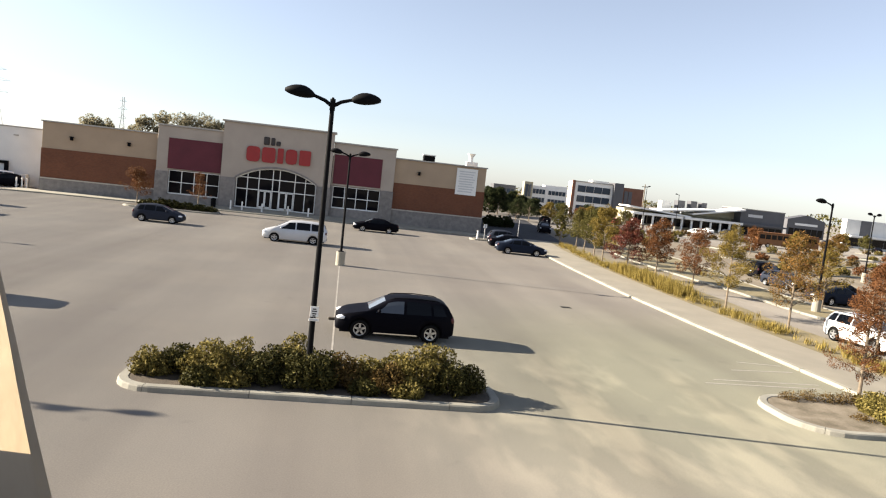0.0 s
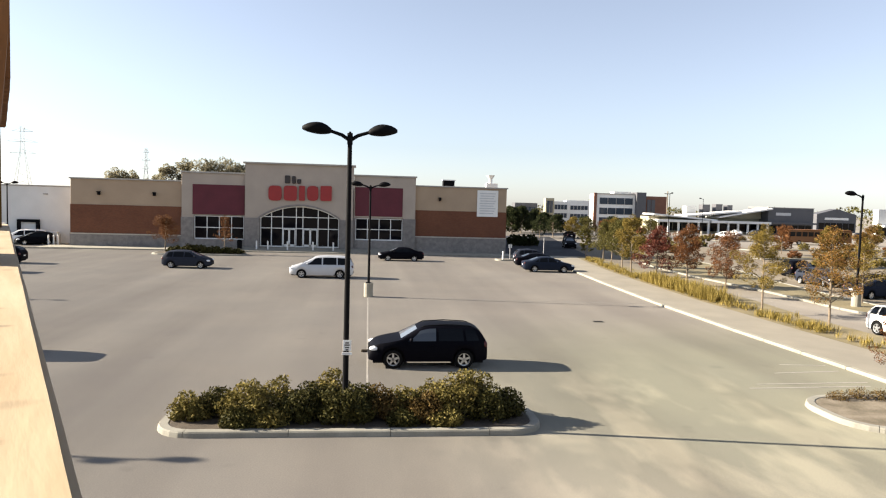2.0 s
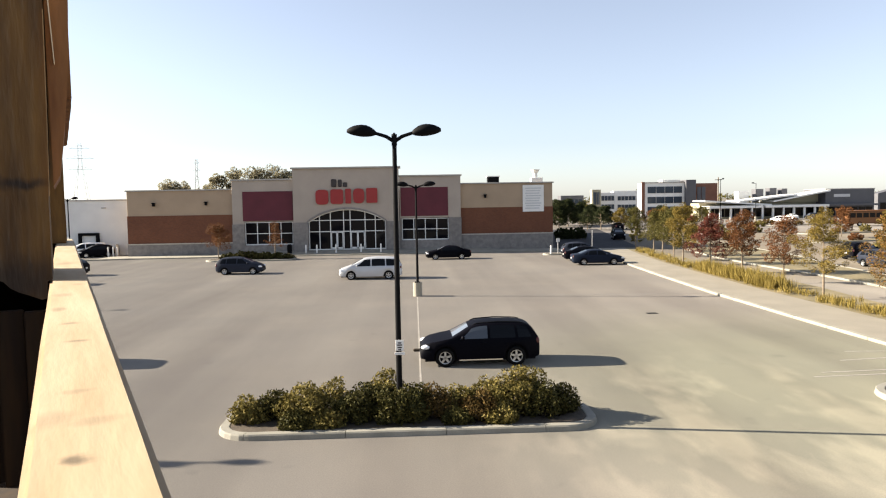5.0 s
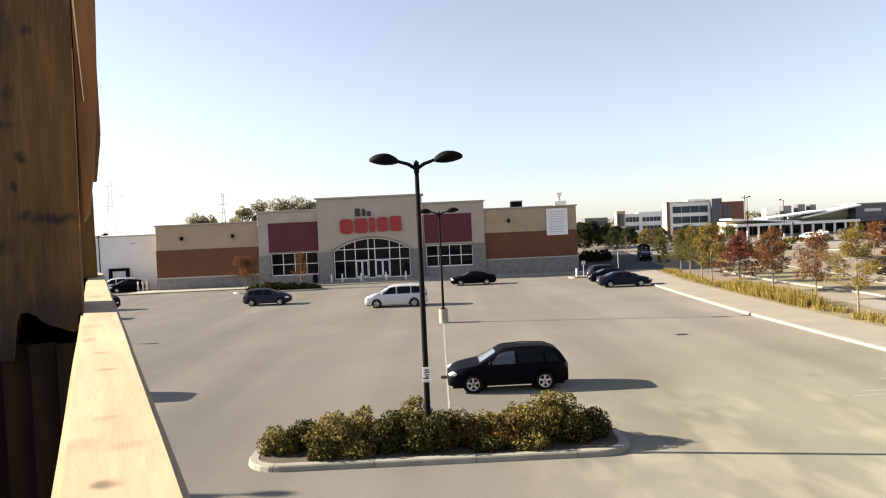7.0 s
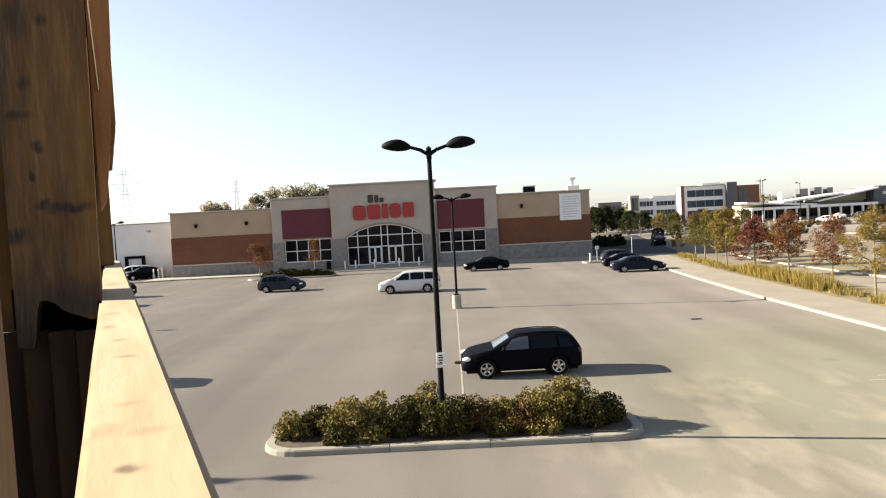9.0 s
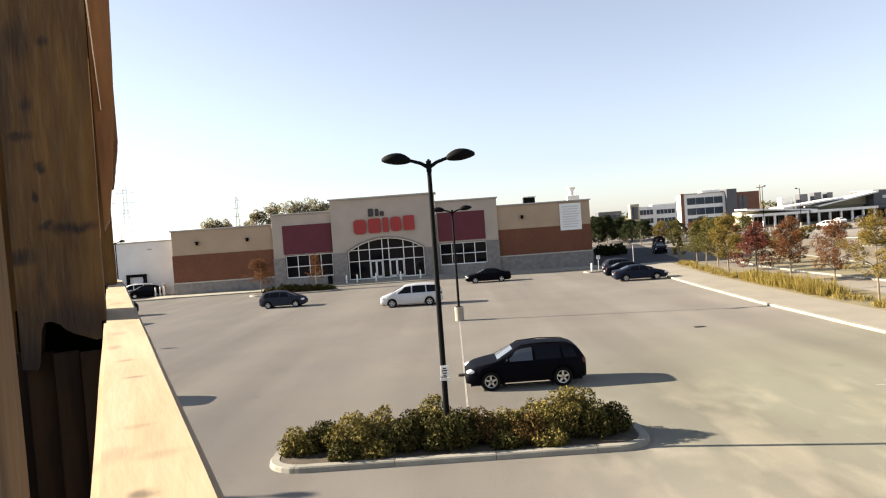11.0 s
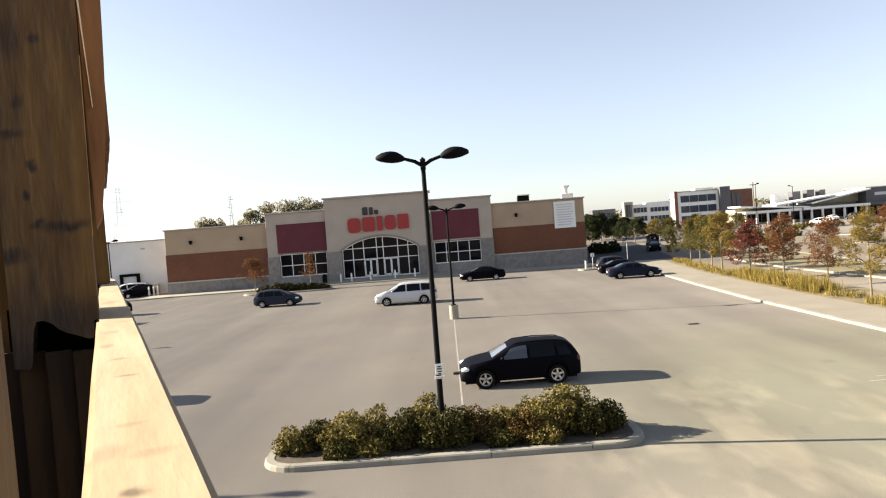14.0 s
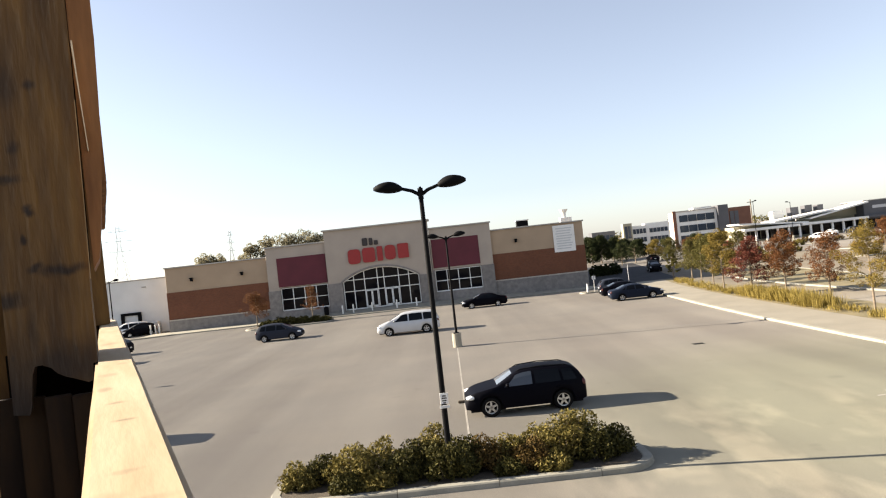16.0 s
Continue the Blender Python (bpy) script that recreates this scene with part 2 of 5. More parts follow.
# pine of the posts, their shade put into a darker colour
WOOD_UP = mat("shade_brown_pine", (0.16, 0.077, 0.015), 0.9, 0.25, 1.3, c2=(0.056, 0.024, 0.004), fine=6, bump=0.3, stretch=(4, 4, 0.9))
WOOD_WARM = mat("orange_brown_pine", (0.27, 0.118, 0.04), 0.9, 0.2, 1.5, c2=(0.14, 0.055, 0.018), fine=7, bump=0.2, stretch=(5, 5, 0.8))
# boards below the rail, their shade put into the colour
WOOD_SHADED = mat("shade_dark_boarding", (0.03, 0.014, 0.0025), 0.95, 0.2, 2.5, c2=(0.012, 0.005, 0.001), fine=7, stretch=(5, 5, 0.8))
# black that paints the shade inside the post's hollow
WOOD_BLACK = mat("shade_black_wood", (0.006, 0.004, 0.002), 0.95, 0.2, 4, spec=0.05)
# paler pine that paints a highlight along the post's edge
WOOD_HIGHLIGHT = mat("highlight_pine", (0.36, 0.22, 0.1), 0.9, 0.2, 6)
# very pale pine standing in for skylight through a narrow gap
WOOD_GAP_LIGHT = mat("gap_light_pine", (0.75, 0.6, 0.4), 0.8, 0.05, 8)
spotted(WOOD_LIT, [((0.076, 0.787, 5.9), (0.024, 0.016, 0.1), 0.6), ((0.035, 1.374, 5.9), (0.02, 0.05, 0.1), 0.45), ((0.06, -0.05, 5.9), (0.017, 0.022, 0.1), 0.95), ((0.064, 1.065, 5.9), (0.022, 0.02, 0.1), 0.5),
    ((0.066, 0.3, 5.9), (0.026, 0.014, 0.1), 0.3), ((0.025, 0.145, 5.9), (0.035, 0.045, 0.1), 0.28), ((0.088, 0.11, 5.9), (0.035, 0.02, 0.1), 0.28), ((0.05, 1.75, 5.9), (0.03, 0.05, 0.1), 0.35), ((0.1, 2.1, 5.9), (0.02, 0.04, 0.1), 0.3), ((0.06, 3.3, 5.9), (0.05, 0.08, 0.1), 0.35)],
    (0.11, 0.08, 0.045), 0.03, 26)
spotted(WOOD_UP, [(post_face(-0.137, 7.06), (0.026, 0.2, 0.025), 0.8), (post_face(-0.212, 6.8), (0.03, 0.2, 0.03), 0.7), (post_face(-0.25, 6.675), (0.06, 0.2, 0.022), 0.8), (post_face(-0.179, 6.551), (0.02, 0.2, 0.024), 0.95), (post_face(-0.207, 6.433), (0.015, 0.2, 0.018), 0.9),
    (post_face(-0.17, 6.315), (0.035, 0.2, 0.02), 0.85), (post_face(-0.08, 6.3), (0.1, 0.2, 0.024), 0.9), (post_face(-0.29, 6.19), (0.08, 0.2, 0.035), 0.85), (post_face(-0.286, 5.96), (0.018, 0.2, 0.022), 0.7), (post_face(-0.07, 5.965), (0.012, 0.2, 0.03), 0.7), (post_face(-0.29, 7.05), (0.14, 0.2, 0.09), 0.6), (post_face(-0.3, 6.95), (0.05, 0.2, 0.5), 0.55), (post_face(-0.21, 6.02), (0.03, 0.2, 0.12), 0.55),
    # shade put into the colour round the post's hollow foot
    (post_face(-0.12, 5.9), (0.28, 0.25, 0.11), 0.8), (post_face(-0.3, 5.6), (0.32, 0.35, 0.45), 0.97)],
    (0.012, 0.005, 0.0015), 0.06, 14)
FOUNDATION = mat("dark_masonry", (0.16, 0.15, 0.14), 0.9, 0.1, 1)
DARKBRICK = mat("dark_grey_cladding", (0.09, 0.09, 0.1), 0.6, 0.08, 0.4, fine=4)
ORANGEBRICK = mat("orange_brick_cladding", (0.19, 0.085, 0.055), 0.85, 0.1, 0.5, fine=6)
BLUEGLASS = glass_mat("blue_grey_glass", (0.04, 0.055, 0.075), 0.08)
OCHREWALL = mat("ochre_wall", (0.36, 0.325, 0.23), 0.85, 0.06, 0.3, fine=6)
BUSPAINT = mat("orange_brown_bus_paint", (0.22, 0.085, 0.02), 0.6, 0.06, 1)
GALV = mat("galvanised_steel", (0.38, 0.38, 0.39), 0.5, 0.06, 2, metal=0.6)
SHRUB = leaf_mat("shrub_leaf", (0.06, 0.05, 0.014), (0.115, 0.094, 0.026), (0.165, 0.132, 0.038), (0.225, 0.175, 0.058), thin=0.12)
SHRUB_DEEP = leaf_mat("deep_green_shrub_leaf", (0.02, 0.02, 0.006), (0.04, 0.038, 0.011), (0.065, 0.057, 0.017), (0.088, 0.076, 0.022), thin=0.08)
SHRUB_BROWN = leaf_mat("browning_shrub_leaf", (0.05, 0.03, 0.011), (0.09, 0.056, 0.018), (0.14, 0.092, 0.03), thin=0.1)
LEAF_GREEN = leaf_mat("green_leaf", (0.0474, 0.0466, 0.0131), (0.08, 0.0728, 0.0204), (0.117, 0.0944, 0.0306))
LEAF_GOLD = leaf_mat("golden_leaf", (0.104, 0.0786, 0.0185), (0.152, 0.11, 0.0266), (0.2, 0.137, 0.0347))
LEAF_RED = leaf_mat("dark_red_leaf", (0.0728, 0.0204, 0.016), (0.11, 0.0328, 0.0233), (0.138, 0.0546, 0.0335))
LEAF_RUST = leaf_mat("rust_leaf", (0.0801, 0.035, 0.0144), (0.121, 0.0495, 0.0196), (0.161, 0.0728, 0.0302))
LEAF_ORANGE = leaf_mat("orange_leaf", (0.0684, 0.0518, 0.0142), (0.113, 0.0721, 0.0204), (0.162, 0.0848, 0.0247), (0.21, 0.105, 0.0309))
# leaf colour paled to carry the haze of distance
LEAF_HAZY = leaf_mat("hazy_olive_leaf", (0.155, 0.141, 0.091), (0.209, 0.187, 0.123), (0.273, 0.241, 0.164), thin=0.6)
LEAF_DARK = leaf_mat("dark_evergreen_leaf", (0.0109, 0.0164, 0.00728), (0.0273, 0.0346, 0.0127), (0.0455, 0.0501, 0.0182))
GRASS_GOLD = leaf_mat("ornamental_grass", (0.1, 0.076, 0.02), (0.22, 0.165, 0.042), (0.31, 0.235, 0.075))


# ---- building blocks ----
def mesh_of(name, bm, material, smooth=False):
    me = bpy.data.meshes.new(name)
    bmesh.ops.recalc_face_normals(bm, faces=bm.faces[:])
    bm.to_mesh(me)
    bm.free()
    if smooth:
        for p in me.polygons:
            p.use_smooth = True
    for k in material if isinstance(material, (list, tuple)) else [material]:
        me.materials.append(k)
    return me


def part(name, bm, material, parent=None, label="", at=None, smooth=False):
    ob = new(name, mesh_of(name, bm, material, smooth))
    if parent is not None:
        ob.parent = parent
    if at is not None:
        ob.matrix_basis = at
    return tagged(ob, label)


def thing(name, label, category, m=None, group="", kind=""):
    ob = new(name)
    ob.empty_display_size = 0.2
    ob.matrix_basis = m or Matrix()
    return tagged(ob, label, category, group, kind)


def box(x0, x1, y0, y1, z0, z1, bevel=0.0, bm=None):
    bm = bm or bmesh.new()
    vs = bmesh.ops.create_cube(bm, size=1)["verts"]
    for v in vs:
        v.co = Vector((x0 + (v.co.x + 0.5) * (x1 - x0), y0 + (v.co.y + 0.5) * (y1 - y0), z0 + (v.co.z + 0.5) * (z1 - z0)))
    if bevel:
        es = list({e for v in vs for e in v.link_edges})
        bmesh.ops.bevel(bm, geom=es, offset=bevel, segments=1, affect="EDGES")
    return bm


def tube(a, b, r0, r1, n=8, bm=None):
    """A tapered round bar from a to b."""
    bm = bm or bmesh.new()
    a, b = Vector(a), Vector(b)
    q = (b - a).to_track_quat("Z", "Y").to_matrix()
    rings = []
    for p, r in ((a, r0), (b, r1)):
        rings.append([bm.verts.new(p + q @ Vector((r * math.cos(2 * math.pi * k / n), r * math.sin(2 * math.pi * k / n), 0))) for k in range(n)])
    for k in range(n):
        bm.faces.new((rings[0][k], rings[0][(k + 1) % n], rings[1][(k + 1) % n], rings[1][k]))
    bm.faces.new(rings[0][::-1])
    bm.faces.new(rings[1])
    return bm


def path_tube(points, radii, n=8, bm=None):
    bm = bm or bmesh.new()
    rings = []
    for k, (p, r) in enumerate(zip(points, radii)):
        p = Vector(p)
        d = Vector(points[min(k + 1, len(points) - 1)]) - Vector(points[max(k - 1, 0)])
        q = d.to_track_quat("Z", "Y").to_matrix()
        rings.append([bm.verts.new(p + q @ Vector((r * math.cos(2 * math.pi * j / n), r * math.sin(2 * math.pi * j / n), 0))) for j in range(n)])
    for a, b in zip(rings, rings[1:]):
        for j in range(n):
            bm.faces.new((a[j], a[(j + 1) % n], b[(j + 1) % n], b[j]))
    bm.faces.new(rings[0][::-1])
    bm.faces.new(rings[-1])
    return bm


def prism(points, y0, y1, bm=None):
    """A profile in x and z, pushed out from y0 to y1."""
    bm = bm or bmesh.new()
    a = [bm.verts.new((x, y0, z)) for x, z in points]
    b = [bm.verts.new((x, y1, z)) for x, z in points]
    for k in range(len(points)):
        j = (k + 1) % len(points)
        bm.faces.new((a[k], a[j], b[j], b[k]))
    bm.faces.new(a[::-1])
    bm.faces.new(b)
    return bm


def slab(points, z0, z1, bm=None):
    """An outline in x and y, raised from z0 to z1."""
    bm = bm or bmesh.new()
    a = [bm.verts.new((x, y, z0)) for x, y in points]
    b = [bm.verts.new((x, y, z1)) for x, y in points]
    for k in range(len(points)):
        j = (k + 1) % len(points)
        bm.faces.new((a[k], a[j], b[j], b[k]))
    bm.faces.new(a[::-1])
    bm.faces.new(b)
    return bm


def quads(name, places, material, parent=None, label=""):
    """One mesh of many small leaves; each place is centre, across, along."""
    v = np.array([[c - a, c + u * 0.45, c + a, c - u * 0.45] for c, a, u in places]).reshape(-1, 3)
    me = bpy.data.meshes.new(name)
    me.from_pydata(v.tolist(), [], np.arange(len(v)).reshape(-1, 4).tolist())
    me.materials.append(material)
    ob = new(name, me)
    if parent is not None:
        ob.parent = parent
    return tagged(ob, label)


def leaves(rng, centres, per, spread, size):
    """Leaves round clump centres, thicker on the outside of each clump."""
    out = []
    for c, r in centres:
        k = max(4, int(per * (r / spread) ** 2))
        d = rng.normal(size=(k, 3))
        d /= np.linalg.norm(d, axis=1)[:, None]
        d *= (r * rng.uniform(0.45, 1.08, size=(k, 1)) ** 0.6) * np.array([1, 1, 0.85])
        for p in d:
            a = rng.normal(size=3)
            a /= np.linalg.norm(a)
            u = np.cross(a, rng.normal(size=3))
            u /= np.linalg.norm(u)
            s = size * rng.uniform(0.6, 1.3)
            out.append((np.asarray(c) + p, a * s, u * s))
    return out


# ---- ground, roads, kerbs ----
bm = bmesh.new()
bmesh.ops.create_grid(bm, x_segments=8, y_segments=8, size=2600)
ground = part("ground", bm, ASPHALT)
tagged(ground, "pale dusty asphalt of a large car park", "ground", kind="structure")


def kerb_run(name, label, points, width=0.3, height=0.15, piece=3.0, gap=0.012, material=None):
    """A kerb as single cast pieces along a line, with open joints."""
    root = thing(name, label, "kerb", kind="structure")
    for (ax, ay), (bx, by) in zip(points, points[1:]):
        d = Vector((bx - ax, by - ay, 0))
        n = max(1, round(d.length / piece))
        step = d.length / n
        u = d.normalized()
        s = Vector((-u.y, u.x, 0)) * width / 2
        me = None
        for k in range(n):
            if me is None:
                me = mesh_of("kerb_stone", box(0, step - gap, -width / 2, width / 2, 0, height, 0.025), material or CONCRETE)
            ob = new("kerb_stone", me)
            ob.parent = root
            ob.matrix_basis = pose(ax + u.x * step * k, ay + u.y * step * k, 0, 0, 0, math.degrees(math.atan2(u.y, u.x)))
    return root


def flat(name, label, points, z, material, category="ground", kind="structure", depth=0.3):
    ob = part(name, slab(points, z - depth, z), material)
    return tagged(ob, label, category, kind=kind)


EAST = [(19.6, 12), (19.45, 22.8), (19.2, 34), (19.15, 44), (19.55, 55), (20.0, 63.5), (21.0, 74), (22.5, 84)]
kerb_run("kerb_east", "long pale concrete kerb beside the footpath", EAST)
flat("pavement_east", "pale brushed concrete footpath along the car park", [(x + 0.16, y) for x, y in EAST] + [(x + 3.45, y) for x, y in EAST[::-1]], 0.14, PAVING, "footpath")
flat("planting_strip", "dry lawn strip between footpath and drive aisle", [(x + 3.46, y) for x, y in EAST] + [(28.4, 84), (28.0, 78), (26.9, 60), (26.9, 45), (26.1, 38), (26.1, 12)], 0.12, DRYGRASS, "lawn")
KERB2 = [(34.5, 90), (32.0, 79), (30.8, 70), (30.6, 62), (31.2, 50), (31.0, 42), (31.7, 36), (32.6, 25)]
kerb_run("kerb_aisle", "pale concrete kerb of the grassy divider", KERB2, material=KERB_OLD)
flat("divider_lawn", "dry grass divider between two parking areas", [(x + 0.16, y) for x, y in KERB2] + [(35.4, 25), (34.6, 36), (34.8, 46), (36.6, 60), (38.6, 68), (41, 90)], 0.12, DRYGRASS, "lawn")
kerb_run("kerb_divider", "pale concrete kerb on the far side of the divider", [(35.6, 25), (34.8, 36), (35.0, 46), (36.8, 60), (38.8, 68), (41.2, 90)], material=KERB_OLD)


def ring_island(name, label, cx, cy, hx, hy, r, pieces, soil_z=0.14, bed=None, bed_label="dark brown mulch bed"):
    """A planting island: a rounded ring of kerb pieces round a bed of mulch."""
    root = thing(name, label, "traffic island", kind="structure")
    pts = []
    for sx, sy, a0 in ((1, 1, 0), (-1, 1, 90), (-1, -1, 180), (1, -1, 270)):
        for k in range(7):
            a = radians(a0 + 90 * k / 6)
            pts.append((cx + sx * (hx - r) + r * math.cos(a), cy + sy * (hy - r) + r * math.sin(a)))
    # even steps round the outline
    fine = []
    for a, b in zip(pts, pts[1:] + pts[:1]):
        m = max(1, int(math.dist(a, b) / 0.12))
        fine += [(a[0] + (b[0] - a[0]) * k / m, a[1] + (b[1] - a[1]) * k / m) for k in range(m)]
    n, w = len(fine), 0.3
    inner = []
    for k in range(n):
        (ax, ay), (bx, by) = fine[k - 1], fine[(k + 1) % n]
        d = Vector((bx - ax, by - ay)).normalized()
        inner.append((fine[k][0] - d.y * w, fine[k][1] + d.x * w))
    for q in range(pieces):
        a, b = n * q // pieces, n * (q + 1) // pieces
        bm = bmesh.new()
        rows = []
        for k in range(a, b + 1):
            o, i = Vector(fine[k % n]), Vector(inner[k % n])
            if k == b:
                back = Vector(fine[(k - 1) % n])
                o = o + (back - o) * 0.12
                i = i + (Vector(inner[(k - 1) % n]) - i) * 0.12
            e = (o - i).normalized()
            rows.append([bm.verts.new((*p, z)) for p, z in ((o, 0), (o - e * 0.02, 0.12), (o - e * 0.05, 0.155), (i + e * 0.03, 0.155), (i, 0.13), (i, 0))])
        for u, v in zip(rows, rows[1:]):
            for j in range(6):
                bm.faces.new((u[j], u[(j + 1) % 6], v[(j + 1) % 6], v[j]))
        bm.faces.new(rows[0])
        bm.faces.new(rows[-1][::-1])
        part("kerb_stone", bm, KERB_OLD, root)
    part("planting_bed", slab(inner, 0.0, soil_z), bed or SOIL, root, bed_label)
    return root


ring_island("island_near", "long kerbed planting island with rounded ends", -0.2, 19.45, 5.25, 1.35, 1.0, 9)
ring_island("island_corner", "kerbed corner island with bare soil and shrubs", 19.3, 19.65, 5.2, 1.9, 1.5, 9, bed=BARE_SOIL, bed_label="bare dry soil bed")
ring_island("island_front", "kerbed planting island before the store", -18.0, 78.2, 4.9, 1.7, 1.2, 8)
ring_island("island_post", "small pale kerbed island with a post", 15.9, 77.6, 1.3, 0.9, 0.7, 4)


# the store's shade on the service road, laid as a darker sheet
flat("service_road_shade", "service road asphalt beside the store, darkened as its shade", [(17.8, 87), (28.5, 86), (38, 142), (18.5, 142)], 0.006, SHADE_ASPHALT, "road", depth=0.02)


def line(name, label, x0, y0, x1, y1, w=0.1):
    a, b = Vector((x0, y0)), Vector((x1, y1))
    d = (b - a).normalized()
    s = Vector((-d.y, d.x)) * w / 2
    ob = part(name, slab([tuple(a - s), tuple(b - s), tuple(b + s), tuple(a + s)], 0.001, 0.005), PAINT_LINE)
    return tagged(ob, label, "road marking", kind="structure")


line("lane_marking", "long worn white parking line", 0.15, 21.0, 0.2, 45.0, 0.07)
for k, (x0, y0, x1, y1) in enumerate([(14.2, 23.4, 18.7, 23.65), (13.6, 22.85, 18.4, 23.1), (15.9, 25.05, 18.8, 25.4), (17.0, 26.5, 18.9, 26.35), (0.2, 22.4, 5.2, 22.5)]):
    line("stall_marking", "faint worn white stall line", x0, y0, x1, y1)
# first line paints in the second lamp post's shadow; the other is a crack
for k, (x0, y0, x1, y1) in enumerate([(0.3, 45.4, 19, 43.7), (7.6, 70.5, 9.2, 62)]):
    ob = part("crack", slab([(x0, y0), ((x0 + x1) / 2, (y0 + y1) / 2 - 0.03), (x1, y1), (x1 + 0.02, y1 + 0.05), ((x0 + x1) / 2, (y0 + y1) / 2 + 0.05), (x0, y0 + 0.03)], 0.0, 0.003), FOUNDATION)
    tagged(ob, "dark line in the asphalt, painted shadow and filled crack", "crack", kind="structure")

grate = thing("storm_drain", "dark cast iron storm drain grate in asphalt", "drain", pose(12.75, 36.6, 0))
part("grate_frame", box(-0.3, 0.3, -0.22, 0.22, 0.0, 0.008, 0.003), IRON, grate)
for k in range(4):
    part("bar", box(-0.25, 0.25, -0.18 + k * 0.1, -0.13 + k * 0.1, 0.008, 0.016), IRON, grate)
stop = thing("wheel_stop", "low weathered brown wheel stop on the asphalt", "wheel stop", pose(0.35, 28.6, 0))
part("bar", box(-0.45, 0.45, -0.07, 0.07, 0.0, 0.11, 0.025), SOIL, stop)


# ---- store ----
def window_grid(parent, x0, x1, z0, z1, y, cols, rows, bar=0.09, name="window"):
    """A shop window: one pane for each field, and a white frame of bars."""
    win = part(name, box(x0, x1, y - 0.02, y + 0.1, z0 - 0.05, z0 + bar, 0.0), FRAME, parent)
    xs = [x0 + (x1 - x0) * k / cols for k in range(cols + 1)]
    zs = [z0 + (z1 - z0) * k / rows for k in range(rows + 1)]
    for k in range(cols):
        for j in range(rows):
            part("pane", box(xs[k] + 0.02, xs[k + 1] - 0.02, y + 0.04, y + 0.06, zs[j] + 0.02, zs[j + 1] - 0.02), SHOPGLASS, win)
    for x in xs:
        part("mullion", box(x - bar / 2, x + bar / 2, y - 0.03, y + 0.09, z0, z1), FRAME, win)
    for z in zs[1:]:
        part("transom", box(x0, x1, y - 0.028, y + 0.088, z - bar / 2, z + bar / 2), FRAME, win)
    return win


store = thing("store", "wide single-storey furniture store with beige parapets and brick bands", "store")
FY = 86.5
part("body", box(-34.3, 17.1, FY + 0.9, 128, 0, 7.7), STUCCO_WARM, store)
part("roof", box(-34.2, 17.0, FY + 1.0, 127.8, 7.7, 7.8), FLASHING, store)


def wing(x0, x1, top, band0, band1, side):
    wall = part("wing_wall", box(x0, x1, FY, FY + 0.9, 0, top, 0.02), STUCCO_WARM, store, "tan stucco wall")
    part("stone_base", box(x0 - 0.06, x1 + 0.06, FY - 0.12, FY + 0.92, 0, band0 - 0.14), STONE, wall, "grey stone block base")
    part("sill_course", box(x0 - 0.08, x1 + 0.08, FY - 0.16, FY + 0.93, band0 - 0.14, band0), CAPSTONE, wall, "pale stone sill course")
    part("brick_band", box(x0 - 0.03, x1 + 0.03, FY - 0.06, FY + 0.91, band0, band1), BRICKS, wall, "red-brown brick band")
    part("parapet_cap", box(x0 - 0.15, x1 + 0.15, FY - 0.18, FY + 1.05, top, top + 0.16, 0.02), FLASHING, wall)
    part("side_wall", box(x0 if side < 0 else x1 - 0.5, x0 + 0.5 if side < 0 else x1, FY + 0.92, 128.2, 0, top), STUCCO_WARM, wall)
    return wall


def brick_mat():
    """Brick courses in world size for a far wall."""
    m = bpy.data.materials.new("red_brick")
    m.use_nodes = True
    n, l = m.node_tree.nodes, m.node_tree.links
    b = n["Principled BSDF"]
    b.inputs["Roughness"].default_value = 0.9
    tc, mp, br, ns = n.new("ShaderNodeTexCoord"), n.new("ShaderNodeMapping"), n.new("ShaderNodeTexBrick"), n.new("ShaderNodeTexNoise")
    mp.inputs["Rotation"].default_value = (radians(90), 0, 0)
    l.new(tc.outputs["Object"], mp.inputs[0])
    l.new(mp.outputs[0], br.inputs["Vector"])
    br.inputs["Color1"].default_value, br.inputs["Color2"].default_value = (0.155, 0.054, 0.024, 1), (0.12, 0.041, 0.019, 1)
    br.inputs["Mortar"].default_value = (0.14, 0.065, 0.04, 1)
    br.inputs["Scale"].default_value, br.inputs["Brick Width"].default_value, br.inputs["Row Height"].default_value = 1.0, 0.24, 0.08
    br.inputs["Mortar Size"].default_value = 0.008
    ns.inputs["Scale"].default_value = 0.7
    l.new(tc.outputs["Object"], ns.inputs["Vector"])
    mr, mx = n.new("ShaderNodeMapRange"), n.new("ShaderNodeMix")
    mr.inputs["To Min"].default_value, mr.inputs["To Max"].default_value = 0.8, 1.2
    l.new(ns.outputs["Fac"], mr.inputs[0])
    mx.data_type, mx.blend_type = "RGBA", "MULTIPLY"
    mx.inputs["Factor"].default_value = 1
    l.new(br.outputs["Color"], mx.inputs["A"])
    l.new(mr.outputs[0], mx.inputs["B"])
    l.new(mx.outputs["Result"], b.inputs["Base Color"])
    return m


BRICKS = brick_mat()
wing(-34.75, -22.0, 8.0, 1.62, 5.0, -1)
wing(6.0, 17.5, 8.28, 2.12, 5.35, 1)


